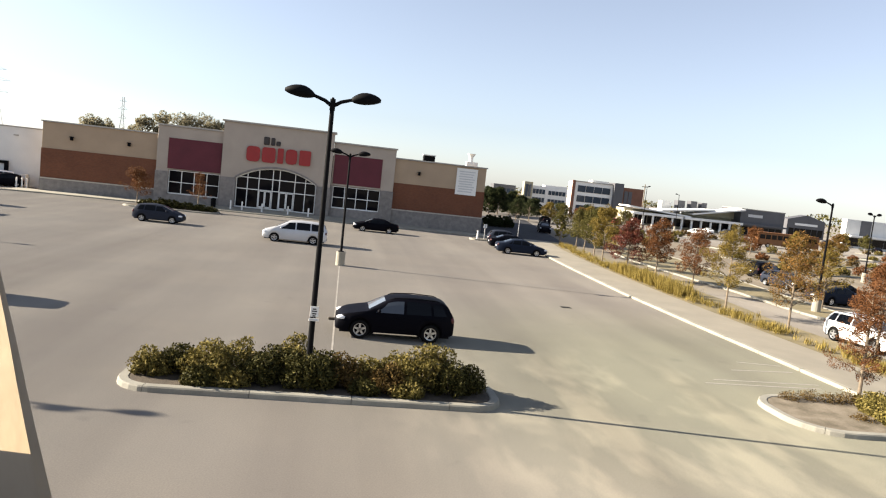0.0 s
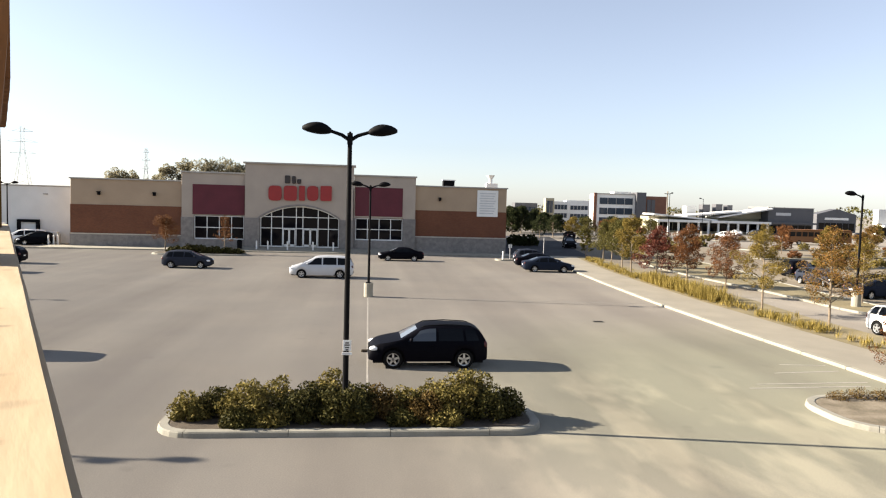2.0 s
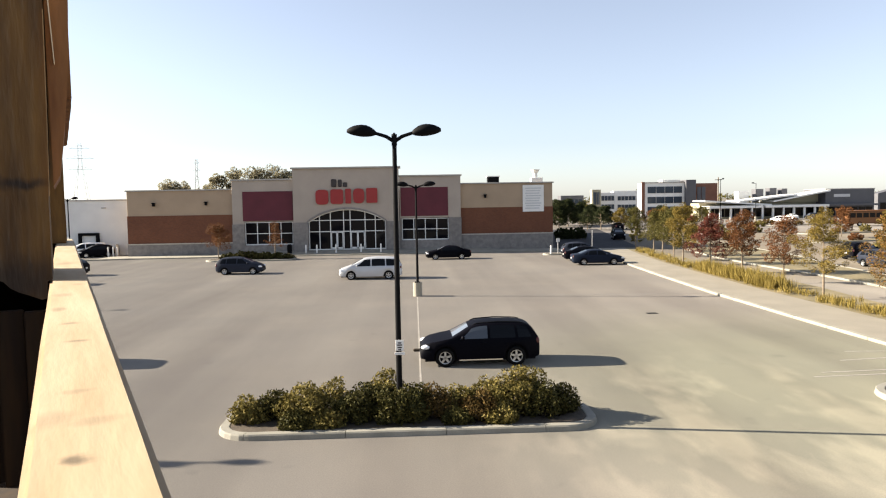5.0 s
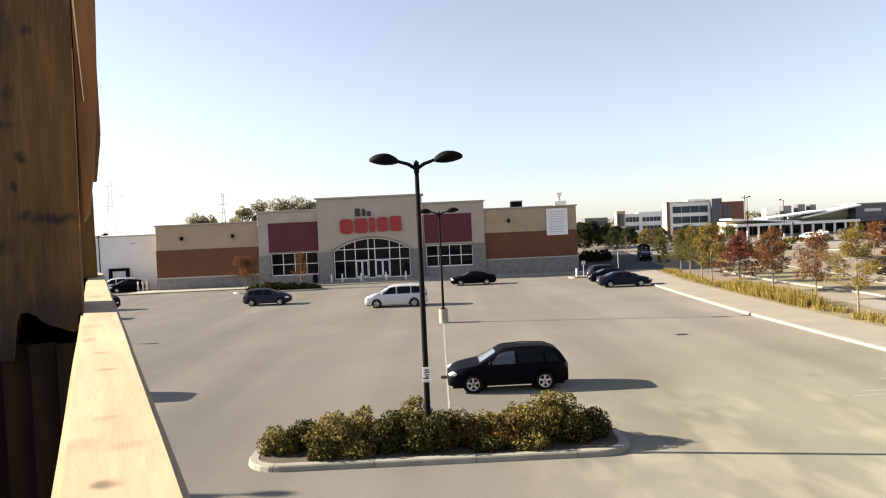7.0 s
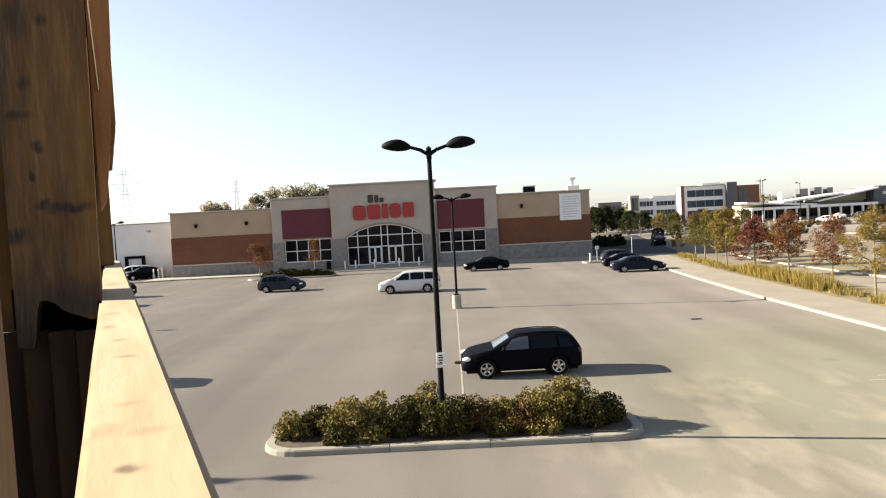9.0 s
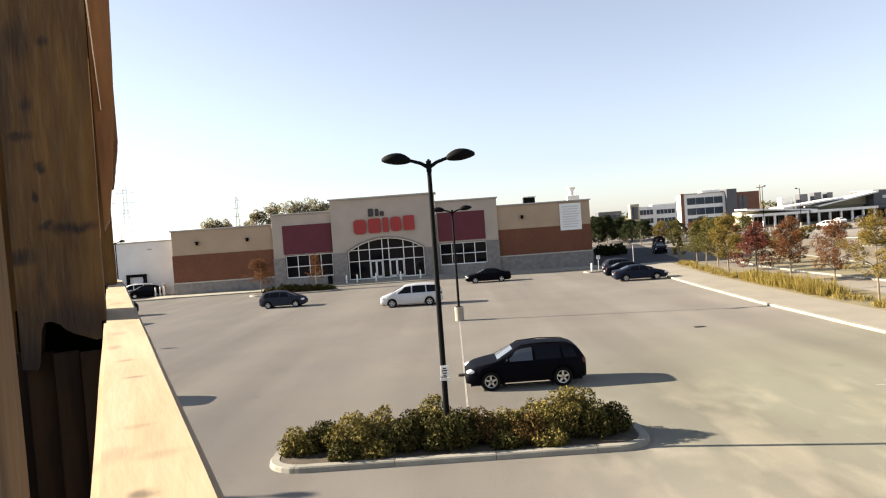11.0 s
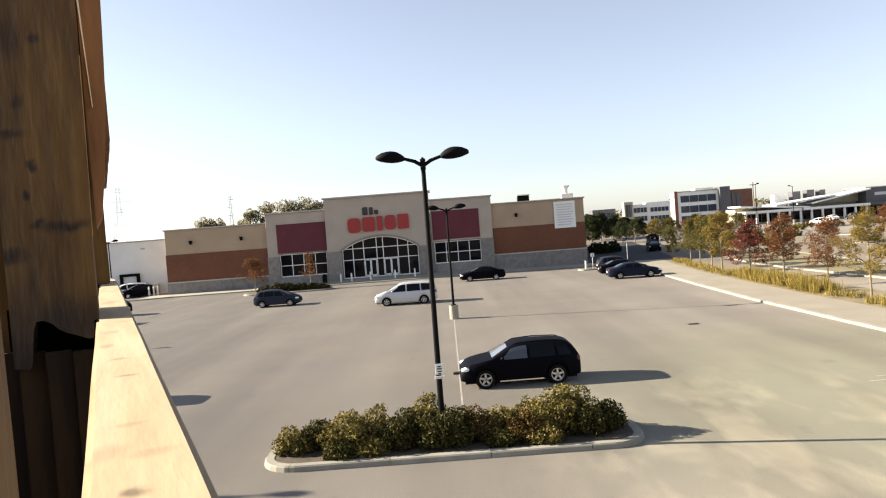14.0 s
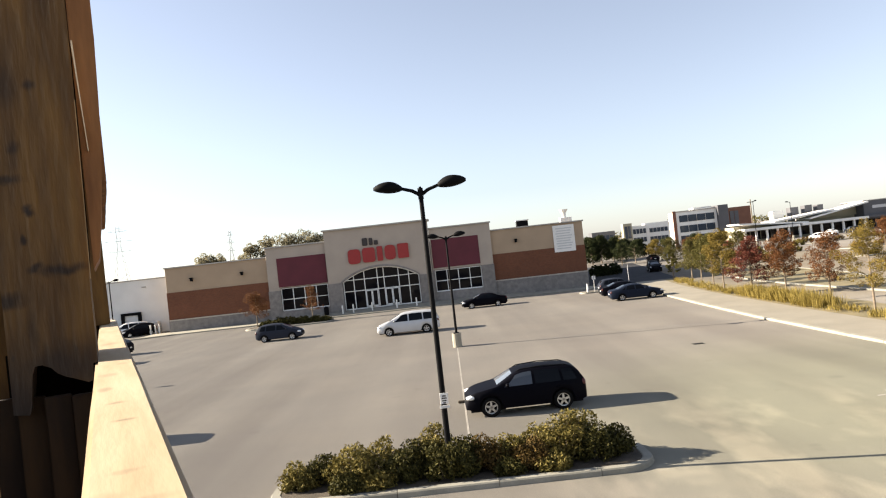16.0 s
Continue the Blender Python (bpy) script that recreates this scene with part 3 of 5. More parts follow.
def bay(x0, x1, top, px0, px1, p0, p1, w0, w1, wz0, wz1, stone):
    """A projecting bay: piers, a maroon panel over a shop window, stone to shoulder height."""
    y = FY - 0.45
    wall = part("bay_wall", box(x0, x1, y, FY + 0.88, wz1 + 0.12, top, 0.02), STUCCO, store, "beige stucco bay")
    part("pier", box(x0, w0 - 0.06, y, FY + 0.88, stone, wz1 + 0.12), STUCCO, wall)
    part("pier", box(w1 + 0.06, x1, y, FY + 0.88, stone, wz1 + 0.12), STUCCO, wall)
    part("stone_pier", box(x0 - 0.05, w0 - 0.06, y - 0.1, FY + 0.88, 0, stone), STONE, wall, "grey stone block pier")
    part("stone_pier", box(w1 + 0.06, x1 + 0.05, y - 0.1, FY + 0.88, 0, stone), STONE, wall, "grey stone block pier")
    part("stone_sill_wall", box(w0 - 0.06, w1 + 0.06, y - 0.08, FY + 0.88, 0, wz0 - 0.06), STONE, wall, "grey stone wall below the window")
    part("maroon_panel", box(px0, px1, y - 0.07, y + 0.01, p0, p1, 0.01), MAROON, wall, "maroon sign panel")
    part("parapet_cap", box(x0 - 0.15, x1 + 0.15, y - 0.18, FY + 1.05, top, top + 0.18, 0.02), FLASHING, wall)
    window_grid(wall, w0, w1, wz0, wz1, y + 0.25, 4, 2)
    return wall


bay(-21.98, -14.55, 9.1, -20.7, -14.62, 4.18, 7.76, -20.5, -14.75, 1.25, 3.98, 3.8)
bay(-1.6, 5.98, 9.32, -1.43, 4.4, 4.45, 7.98, -1.3, 4.4, 1.52, 4.12, 4.2)

# entrance tower with its arched front
TX0, TX1, TY = -14.52, -1.66, FY - 0.9
AX0, AX1, AZ, ATOP = -12.8, -3.3, 3.95, 5.45


def arch_z(x, lift=0.0):
    """The height of the arch over the entrance at x."""
    c, hw, rise = (AX0 + AX1) / 2, (AX1 - AX0) / 2, ATOP - AZ
    r = (hw * hw + rise * rise) / (2 * rise)
    return AZ + rise - r + math.sqrt(max(0.0, r * r - (x - c) ** 2)) + lift


arch = [(AX0 + (AX1 - AX0) * k / 20, arch_z(AX0 + (AX1 - AX0) * k / 20)) for k in range(21)]
tower = part("entrance_tower", prism([(TX0, 3.9), (TX0, 10.4), (TX1, 10.4), (TX1, 3.9), (AX1, 3.9)] + arch[::-1] + [(AX0, 3.9)], TY, FY + 1.6), STUCCO, store, "tall beige stucco entrance tower")
for a, b in ((TX0 - 0.06, AX0), (AX1, TX1 + 0.06)):
    part("stone_pier", box(a, b, TY - 0.1, FY + 1.5, 0, 3.9), STONE, tower, "grey stone block pier")
part("parapet_cap", box(TX0 - 0.25, TX1 + 0.25, TY - 0.28, FY + 1.9, 10.4, 10.6, 0.03), FLASHING, tower)
rim = [(x, z + 0.22) for x, z in arch]
part("arch_trim", prism([(AX0 - 0.2, 3.9)] + rim + [(AX1 + 0.2, 3.9), (AX1, 3.92)] + arch[::-1] + [(AX0, 3.92)], TY - 0.08, TY + 0.02), STONE, tower, "dark stone trim round the arch")
front = part("entrance_front", prism([(AX0, 0.5)] + arch + [(AX1, 0.5)], TY + 0.62, TY + 0.66), SHOPGLASS, tower, "dark arched glass front")
for x in (-12.72, -11.45, -10.12, -8.5, -7.7, -5.87, -4.62, -3.38):
    part("mullion", box(x - 0.05, x + 0.05, TY + 0.52, TY + 0.61, 0.5, arch_z(x) - 0.02), FRAME, front)
for z, a, b in ((2.72, AX0 + 0.05, AX1 - 0.05), (4.1, AX0 + 0.4, AX1 - 0.4)):
    part("transom", box(a, b, TY + 0.525, TY + 0.605, z - 0.05, z + 0.05), FRAME, front)
part("arch_frame", prism([(x, z - 0.14) for x, z in arch] + [(x, z - 0.01) for x, z in arch[::-1]], TY + 0.51, TY + 0.6), FRAME, front)
part("threshold", box(AX0, AX1, TY + 0.5, TY + 0.62, 0.45, 0.58), FRAME, front)
for x0, x1 in ((-10.05, -8.57), (-7.63, -5.94)):
    xm = (x0 + x1) / 2
    for a, b in ((x0, xm - 0.01), (xm + 0.01, x1)):
        door = part("door", box(a, b, TY + 0.4, TY + 0.44, 0.56, 2.66), SHOPGLASS, front, "white-framed glass entrance door")
        for u, v, p, q in ((a, a + 0.1, 0.56, 2.66), (b - 0.1, b, 0.56, 2.66), (a, b, 0.56, 0.78), (a, b, 2.56, 2.66)):
            part("stile", box(u, v, TY + 0.37, TY + 0.46, p, q), FRAME, door)
# sign over the arch: five plain red raised blocks under three small dark ones
for a, b, r in ((-11.75, -10.2, 0.45), (-9.95, -8.4, 0.3), (-8.15, -7.45, 0.12), (-7.2, -5.85, 0.5), (-5.6, -4.25, 0.15)):
    z0 = 6.05 + 0.02 * (a + 11.75)
    z1 = z0 + 1.8
    shape = []
    for cx, cz, a0 in ((b - r, z1 - r, 0), (a + r, z1 - r, 90), (a + r, z0 + r, 180), (b - r, z0 + r, 270)):
        shape += [(cx + r * math.cos(radians(a0 + 30 * k)), cz + r * math.sin(radians(a0 + 30 * k))) for k in range(4)]
    blk = part("sign_block", prism(shape, TY - 0.22, TY - 0.02), RED, tower, "raised red sign block")
    part("sign_back", box(a + 0.1, b - 0.1, TY - 0.03, TY, z0 + 0.1, z1 - 0.1), BLACKSIGN, blk)
for a, b, z0, z1 in ((-9.85, -9.2, 8.15, 9.1), (-9.0, -8.55, 8.15, 9.05), (-8.4, -7.9, 8.15, 8.7)):
    part("sign_block", box(a, b, TY - 0.16, TY - 0.02, z0, z1, 0.08), BLACKSIGN, tower, "small dark sign block")
for x, z in ((-31.5, 6.2), (-25.2, 6.25), (9.05, 6.6)):
    lampw = part("wall_lamp", box(x - 0.14, x + 0.14, FY - 0.35, FY, z - 0.05, z + 0.3, 0.04), BLACKMETAL, store, "small dark wall lamp")
    part("hood", prism([(x - 0.22, z + 0.28), (x + 0.22, z + 0.28), (x + 0.1, z + 0.4), (x - 0.1, z + 0.4)], FY - 0.5, FY), BLACKMETAL, lampw)
banner = thing("banner", "white vinyl banner with grey print hung on the wall", "banner")
part("sheet", box(13.75, 16.4, FY - 0.1, FY - 0.07, 4.75, 8.05, 0.005), WHITE, banner)
for k in range(9):
    z = 7.65 - k * 0.31
    part("print_bar", box(14.05 + 0.1 * (k % 2), 16.1 - 0.13 * (k % 3), FY - 0.106, FY - 0.101, z - 0.07, z + 0.07), GREYBAR, banner)
unit = thing("rooftop_unit", "grey rooftop air handling unit", "rooftop unit", pose(10.7, 92, 7.8))
part("cabinet", box(-0.75, 0.75, -0.6, 0.6, 0, 1.5, 0.04), BLACKMETAL, unit)
part("cap", box(-0.85, 0.85, -0.7, 0.7, 1.5, 1.62), OFFWHITE, unit)
vent = thing("rooftop_vent", "pale rooftop exhaust stack with a flared cap", "roof vent", pose(16.3, 91, 7.8))
part("curb", box(-0.75, 0.75, -0.5, 0.5, 0, 1.3, 0.03), OFFWHITE, vent)
part("stack", tube((-0.15, 0, 1.3), (-0.15, 0, 1.9), 0.28, 0.28, 12), OFFWHITE, vent)
part("flare", tube((-0.15, 0, 1.9), (-0.15, 0, 2.35), 0.3, 0.6, 12), OFFWHITE, vent)

# raised walk before the store
xs = [-37, -34, -24, -20, 3, 7, 12, 18]
hs = [0.1, 0.1, 0.14, 0.48, 0.5, 0.4, 0.16, 0.1]
bm = bmesh.new()
rows = [[bm.verts.new(p) for p in ((x, 82.6, -0.1), (x, 82.6, 0.13), (x, 83.0, 0.15), (x, 87.0, h), (x, 87.0, -0.1))] for x, h in zip(xs, hs)]
for a, b in zip(rows, rows[1:]):
    for j in range(5):
        bm.faces.new((a[j], a[(j + 1) % 5], b[(j + 1) % 5], b[j]))
bm.faces.new(rows[0])
bm.faces.new(rows[-1][::-1])
tagged(part("pavement_store", bm, CONCRETE), "raised pale concrete walk before the store", "footpath", kind="structure")
for k, x in enumerate((-12.9, -11.6, -9.3, -6.3, -3.9)):
    b = thing("bollard", "white painted steel bollard before the entrance", "bollard", pose(x, 84.2, 0.25), group="bollards before the entrance")
    part("post", tube((0, 0, 0), (0, 0, 0.95), 0.09, 0.09, 10), WHITE, b)
    part("dome", tube((0, 0, 0.95), (0, 0, 1.02), 0.09, 0.03, 10), WHITE, b)
can = thing("litter_bin", "dark round litter bin beside the entrance", "litter bin", pose(-14.9, 84.4, 0.28))
part("drum", tube((0, 0, 0), (0, 0, 0.9), 0.28, 0.3, 14), BLACKMETAL, can)
part("lid", tube((0, 0, 0.9), (0, 0, 1.05), 0.31, 0.15, 14), BLACKMETAL, can)

# warehouse beside the store
wh = thing("warehouse", "plain off-white metal-sided warehouse with a loading dock", "warehouse")
part("wall", box(-75, -36.3, 91, 130, 0, 7.0), OFFWHITE, wh)
part("roof_edge", box(-75.1, -36.2, 90.9, 130.1, 7.0, 7.15), FLASHING, wh)
dock = part("dock_frame", prism([(-42.7, 0), (-42.7, 2.9), (-40.15, 2.9), (-40.15, 0), (-40.5, 0), (-40.5, 2.55), (-42.35, 2.55), (-42.35, 0)], 90.6, 91), BLACKMETAL, wh, "black dock seal frame")
part("dock_door", box(-42.35, -40.5, 90.93, 90.98, 0, 2.55), WHITE, dock)
part("wall_light", box(-39.7, -39.2, 90.8, 91, 6.0, 6.15), FLASHING, wh)
tank = thing("gas_meter", "pale utility meter cabinet by the warehouse", "meter", pose(-38.2, 90.3, 0))
part("cabinet", box(-0.5, 0.5, -0.4, 0.4, 0, 1.5, 0.05), OFFWHITE, tank)
part("pipe", tube((0.7, 0, 0), (0.7, 0, 1.2), 0.05, 0.05), GALV, tank)
for x in (-37.6, -37.0, -36.5):
    b = thing("bollard", "pale steel bollard at the loading dock", "bollard", pose(x, 87.3, 0), group="bollards at the dock")
    part("post", tube((0, 0, 0), (0, 0, 1.2), 0.09, 0.09, 10), OFFWHITE, b)
    part("dome", tube((0, 0, 1.2), (0, 0, 1.27), 0.09, 0.03, 10), OFFWHITE, b)
kerb_run("kerb_dock", "pale kerb at the loading yard", [(-45, 80.5), (-37.5, 81.8), (-33, 82.7)])


# ---- lamp posts ----
def lamp_post(x, y, h, base=0.9, arms=(-1, 1), rz=0, label="tall black double-headed car park lamp post", sign=False):
    root = thing("lamp_post", label, "lamp post", pose(x, y, 0, 0, 0, rz), group="car park lamp posts")
    foot = part("concrete_base", tube((0, 0, 0), (0, 0, base), 0.3, 0.3, 16), CONCRETE, root, "round pale concrete footing")
    part("base_plate", box(-0.18, 0.18, -0.18, 0.18, base, base + 0.05), BLACKMETAL, foot)
    part("pole", tube((0, 0, base + 0.05), (0, 0, h), 0.085, 0.06, 12), BLACKMETAL, root)
    top = part("crown", tube((0, 0, h - 0.25), (0, 0, h + 0.06), 0.075, 0.075, 12), BLACKMETAL, root)
    top.matrix_basis = Matrix()
    heads = new("head_mount", mesh_of("head_mount", tube((0, 0, h - 0.02), (0, 0, h + 0.1), 0.05, 0.03, 8), BLACKMETAL))
    heads.parent = root
    for s in arms:
        arm = part("arm", path_tube([(0, 0, h - 0.14), (s * 0.22, 0, h), (s * 0.5, 0, h + 0.09), (s * 0.72, 0, h + 0.15)], [0.055, 0.05, 0.045, 0.05], 8), BLACKMETAL, root, smooth=True)
        bm = bmesh.new()
        rows = []
        for px, w, z0, z1 in ((0.5, 0.06, 0.07, 0.15), (0.57, 0.11, 0.055, 0.2), (0.66, 0.15, 0.05, 0.25), (0.76, 0.18, 0.05, 0.285), (0.88, 0.2, 0.055, 0.3), (1.0, 0.195, 0.07, 0.295), (1.12, 0.165, 0.09, 0.275), (1.22, 0.11, 0.115, 0.24), (1.29, 0.04, 0.14, 0.2)):
            rows.append([bm.verts.new((s * px, w * math.cos(a), h + (z0 + z1) / 2 - 0.01 + 0.68 * (z1 - z0) * math.sin(a))) for a in (2 * math.pi * k / 16 for k in range(16))])
        for a, b in zip(rows, rows[1:]):
            for j in range(16):
                bm.faces.new((a[j], a[(j + 1) % 16], b[(j + 1) % 16], b[j]))
        bm.faces.new(rows[0])
        bm.faces.new(rows[-1])
        part("lamp_head", bm, BLACKMETAL, arm, "black cobra lamp head", smooth=True)
    return root


near_lamp = lamp_post(-0.48, 19.3, 8.0, 0.4)
lamp_post(0.23, 45.56, 7.2)
lamp_post(-24.2, 20.0, 7.7)
lamp_post(-36.9, 45.6, 7.4)
lamp_post(-42.8, 88.6, 7.2)
lamp_post(32.75, 43.0, 7.5, 1.1, (-1,), 0, "tall black single-headed lamp post on a pale footing")
lamp_post(59.2, 70.8, 7.6, 1.1, (-1, 1), 20, "black lamp post on a pale footing in the far lot")
lamp_post(72, 160, 10.2, 1.0, (1,), 30, "black street lamp before the offices")
lamp_post(88, 175, 9.4, 1.0, (-1,), 10, "black street lamp before the offices")
plate = thing("parking_sign", "small white parking sign strapped to the lamp pole", "sign", pose(-0.45, 19.19, 2.2))
part("plate", box(-0.115, 0.115, -0.012, 0.0, -0.13, 0.17, 0.004), WHITE, plate)
part("lower_plate", box(-0.14, 0.14, -0.012, 0.0, -0.25, -0.17, 0.004), WHITE, plate, "narrow white lower plate")
for z, w in ((0.09, 0.05), (0.03, 0.07), (-0.04, 0.06), (-0.1, 0.04), (-0.21, 0.1)):
    part("print_bar", box(-w, w, -0.018, -0.014, z - 0.018, z + 0.018), GREYBAR if z < -0.15 else BLACKSIGN, plate)
part("strap", box(-0.1, 0.1, 0.0, 0.05, -0.02, 0.02), GALV, plate)
stub = thing("sign_post", "thin grey sign post on the small island", "sign post", pose(16.3, 77.6, 0.14))
part("post", tube((0, 0, 0), (0, 0, 1.7), 0.05, 0.05), GALV, stub)
part("plate", box(-0.2, 0.2, -0.02, 0, 1.3, 1.7), WHITE, stub)
hyd = thing("hydrant_marker", "short pale bollard on the small island", "bollard", pose(15.5, 77.5, 0.14))
part("post", tube((0, 0, 0), (0, 0, 0.9), 0.12, 0.1, 10), OFFWHITE, hyd)
post = thing("sign_post", "tall thin grey sign post by the parked cars", "sign post", pose(20.7, 79.5, 0))
part("post", tube((0, 0, 0), (0, 0, 2.6), 0.04, 0.04), GALV, post)


# ---- vehicles ----
def car_paint(name, c, metal=0.3):
    return mat(name, c, 0.38 if max(c) > 0.1 else 0.55, 0.03, 1.5, fine=25, metal=metal, coat=0.25 if max(c) > 0.1 else 0.0, spec=0.35 if max(c) > 0.1 else 0.05)


def wheel_meshes(r, w=0.22):
    """Tyre, rim and spokes of one wheel that faces +y."""
    bm = bmesh.new()
    prof = [(r * 0.66, -w / 2), (r * 0.93, -w / 2), (r, -w / 2 + 0.04), (r, w / 2 - 0.04), (r * 0.93, w / 2), (r * 0.66, w / 2)]
    n = 24
    rings = [[bm.verts.new((q * math.cos(2 * math.pi * k / n), y, q * math.sin(2 * math.pi * k / n))) for k in range(n)] for q, y in prof]
    for a, b in zip(rings, rings[1:] + rings[:1]):
        for k in range(n):
            bm.faces.new((a[k], a[(k + 1) % n], b[(k + 1) % n], b[k]))
    tyre = mesh_of("tyre", bm, TYRE, True)
    bm = bmesh.new()
    rings = [[bm.verts.new((q * math.cos(2 * math.pi * k / n), y, q * math.sin(2 * math.pi * k / n))) for k in range(n)] for q, y in ((r * 0.66, w / 2 - 0.01), (r * 0.6, w / 2 - 0.015), (r * 0.57, w / 2 - 0.07))]
    for a, b in zip(rings, rings[1:]):
        for k in range(n):
            bm.faces.new((a[k], a[(k + 1) % n], b[(k + 1) % n], b[k]))
    bm.faces.new(rings[-1]).material_index = 1
    for k in range(5):
        a = 2 * math.pi * k / 5 + 0.3
        u, v = Vector((math.cos(a), 0, math.sin(a))), Vector((-math.sin(a), 0, math.cos(a)))
        pts = [u * r * 0.02 + v * r * 0.12, u * r * 0.6 + v * r * 0.085, u * r * 0.6 - v * r * 0.085, u * r * 0.02 - v * r * 0.12]
        lo = [bm.verts.new(p + Vector((0, w / 2 - 0.05, 0))) for p in pts]
        hi = [bm.verts.new(p + Vector((0, w / 2 - 0.012, 0))) for p in pts]
        bm.faces.new(hi)
        for j in range(4):
            bm.faces.new((lo[j], lo[(j + 1) % 4], hi[(j + 1) % 4], hi[j]))
    return tyre, mesh_of("rim", bm, [ALLOY, PLASTIC])


def car(label, category, m, paint, L, W, wb, r, belt, top, screen, rear, windows, group="", rails=False, strip=False, shift=0.0):
    """A car that faces +x, skinned over cross-sections. top: its outline from tail to nose. screen, rear: where those panes begin and end.
    windows: side panes as x at foot (two) and head (two)."""
    root = thing("car", label, category, m, group=group)
    hw, roof = W / 2, max(z for _, z in top)
    ax = (wb / 2 + shift, -wb / 2 + shift)
    xs = np.linspace(-L / 2 - 0.3, L / 2 + 0.3, 241)
    zs = np.interp(xs, [x for x, _ in top], [z for _, z in top])
    zs = np.convolve(np.pad(zs, 4, mode="edge"), np.ones(9) / 9, mode="valid")

    def crest(x):
        return float(np.interp(x, xs, zs))

    def section(x):
        """Half of the body across at x, from the sill up to the middle of the roof."""
        e = max(0.0, (abs(x) / (L / 2) - 0.6) / 0.4)
        w = hw * (1 - 0.17 * e ** 2.6)
        lo = 0.25 + 0.09 * e ** 3
        for a in ax:
            if abs(x - a) < r * 1.17:
                lo = max(lo, r + math.sqrt((r * 1.17) ** 2 - (x - a) ** 2))
        t = crest(x)
        sh = min(belt + 0.03 * (-x / L), t - 0.05)
        lo = min(lo, sh - 0.08)
        g = min(1.0, max(0.0, (t - sh - 0.05) / (roof - belt - 0.05)))
        d, u = sh - lo, t - sh
        return [(w - 0.04, lo), (w - 0.005, lo + 0.22 * d), (w, lo + 0.5 * d), (w - 0.012, lo + 0.78 * d), (w - 0.045, sh),
                (w - 0.06 - 0.11 * g, sh + 0.55 * u), (w - 0.075 - 0.2 * g, sh + 0.84 * u), (w - 0.14 - 0.23 * g, sh + 0.955 * u), (w * 0.45, t), (0.0, t + 0.012)]

    def side_y(x, z):
        p = section(x)[:8]
        return float(np.interp(z, [q[1] for q in p], [q[0] for q in p]))

    def top_z(x, y):
        p = section(x)[6:][::-1]
        return float(np.interp(abs(y), [q[0] for q in p], [q[1] for q in p]))

    cuts = sorted(set([round(v, 3) for v in np.linspace(-L / 2 + 0.06, L / 2 - 0.06, 54)] + [round(a + q * r * 1.169, 3) for a in ax for q in (-1, -0.97, -0.88, 0.88, 0.97, 1)] + [-L / 2, L / 2, -L / 2 + 0.02, L / 2 - 0.02]))
    bm = bmesh.new()
    rings = []
    for x in cuts:
        k = 0.93 if abs(x) > L / 2 - 0.001 else 0.975 if abs(x) > L / 2 - 0.03 else 1.0
        half = [(y * k, 0.55 + (z - 0.55) * k) for y, z in section(x)]
        rings.append([bm.verts.new((x, y, z)) for y, z in half] + [bm.verts.new((x, -y, z)) for y, z in half[-2::-1]])
    for a, b in zip(rings, rings[1:]):
        for k in range(len(a) - 1):
            bm.faces.new((a[k], a[k + 1], b[k + 1], b[k]))
    bm.faces.new(rings[0])
    bm.faces.new(rings[-1])
    body = part("body", bm, paint, root, smooth=True)
    body.data.set_sharp_from_angle(angle=radians(38))
    part("underbody", box(-L / 2 + 0.16, L / 2 - 0.16, -hw + 0.2, hw - 0.2, 0.2, belt - 0.2), PLASTIC, root)

    def pane(name, grid, out, material, note=""):
        """A curved pane: rows of points on the skin, pushed out a little and given thickness."""
        bm = bmesh.new()
        vs = [[[bm.verts.new(p + out * o) for o in (-0.015, 0.007)] for p in row] for row in grid]
        for i in range(len(vs) - 1):
            for k in range(len(vs[0]) - 1):
                bm.faces.new((vs[i][k][1], vs[i][k + 1][1], vs[i + 1][k + 1][1], vs[i + 1][k][1]))
        edge = [row[0] for row in vs] + vs[-1][1:] + [row[-1] for row in vs[-2::-1]] + vs[0][-2:0:-1]
        for a, b in zip(edge, edge[1:] + edge[:1]):
            bm.faces.new((a[0], b[0], b[1], a[1]))
        return part(name, bm, material, body, note, smooth=False)

    for s in (-1, 1):
        for x0, x1, h0, h1 in windows:
            grid = []
            for v in (0.0, 0.35, 0.7, 1.0):
                row = []
                for u in np.linspace(0, 1, 7):
                    x = float((x0 + (x1 - x0) * u) * (1 - v) + (h0 + (h1 - h0) * u) * v)
                    foot = section(x)[4][1] + 0.03
                    z = foot + (section(x)[6][1] - 0.015 - foot) * v
                    row.append(Vector((x, s * side_y(x, z), z)))
                grid.append(row)
            ahead = strip and (x0, x1) == windows[-1][:2]
            pane("side_window", grid, Vector((0, s, 0.25)), SIDEGLASS if ahead else CARGLASS, "front side window paled as a reflection" if ahead else "tinted side window")
    for name, (x0, x1), out in (("windscreen", screen, Vector((0.6, 0, 0.8))), ("rear_window", rear, Vector((-0.8, 0, 0.6)))):
        grid = []
        for u in np.linspace(0, 1, 6):
            x = float(x0 + (x1 - x0) * u)
            w = section(x)[7][0] - 0.15
            grid.append([Vector((x, w * q, top_z(x, w * q))) for q in (-1, -0.6, -0.2, 0.2, 0.6, 1)])
        pane(name, grid, out, SCREENGLASS if name == "windscreen" else CARGLASS)

    def pod(name, x, y, z, a, b, c, material, note="", parent=None):
        bm = bmesh.new()
        bmesh.ops.create_icosphere(bm, subdivisions=2, radius=1)
        for v in bm.verts:
            v.co = Vector((x + a * v.co.x, y + b * v.co.y, z + c * v.co.z))
        return part(name, bm, material, parent or body, note, smooth=True)

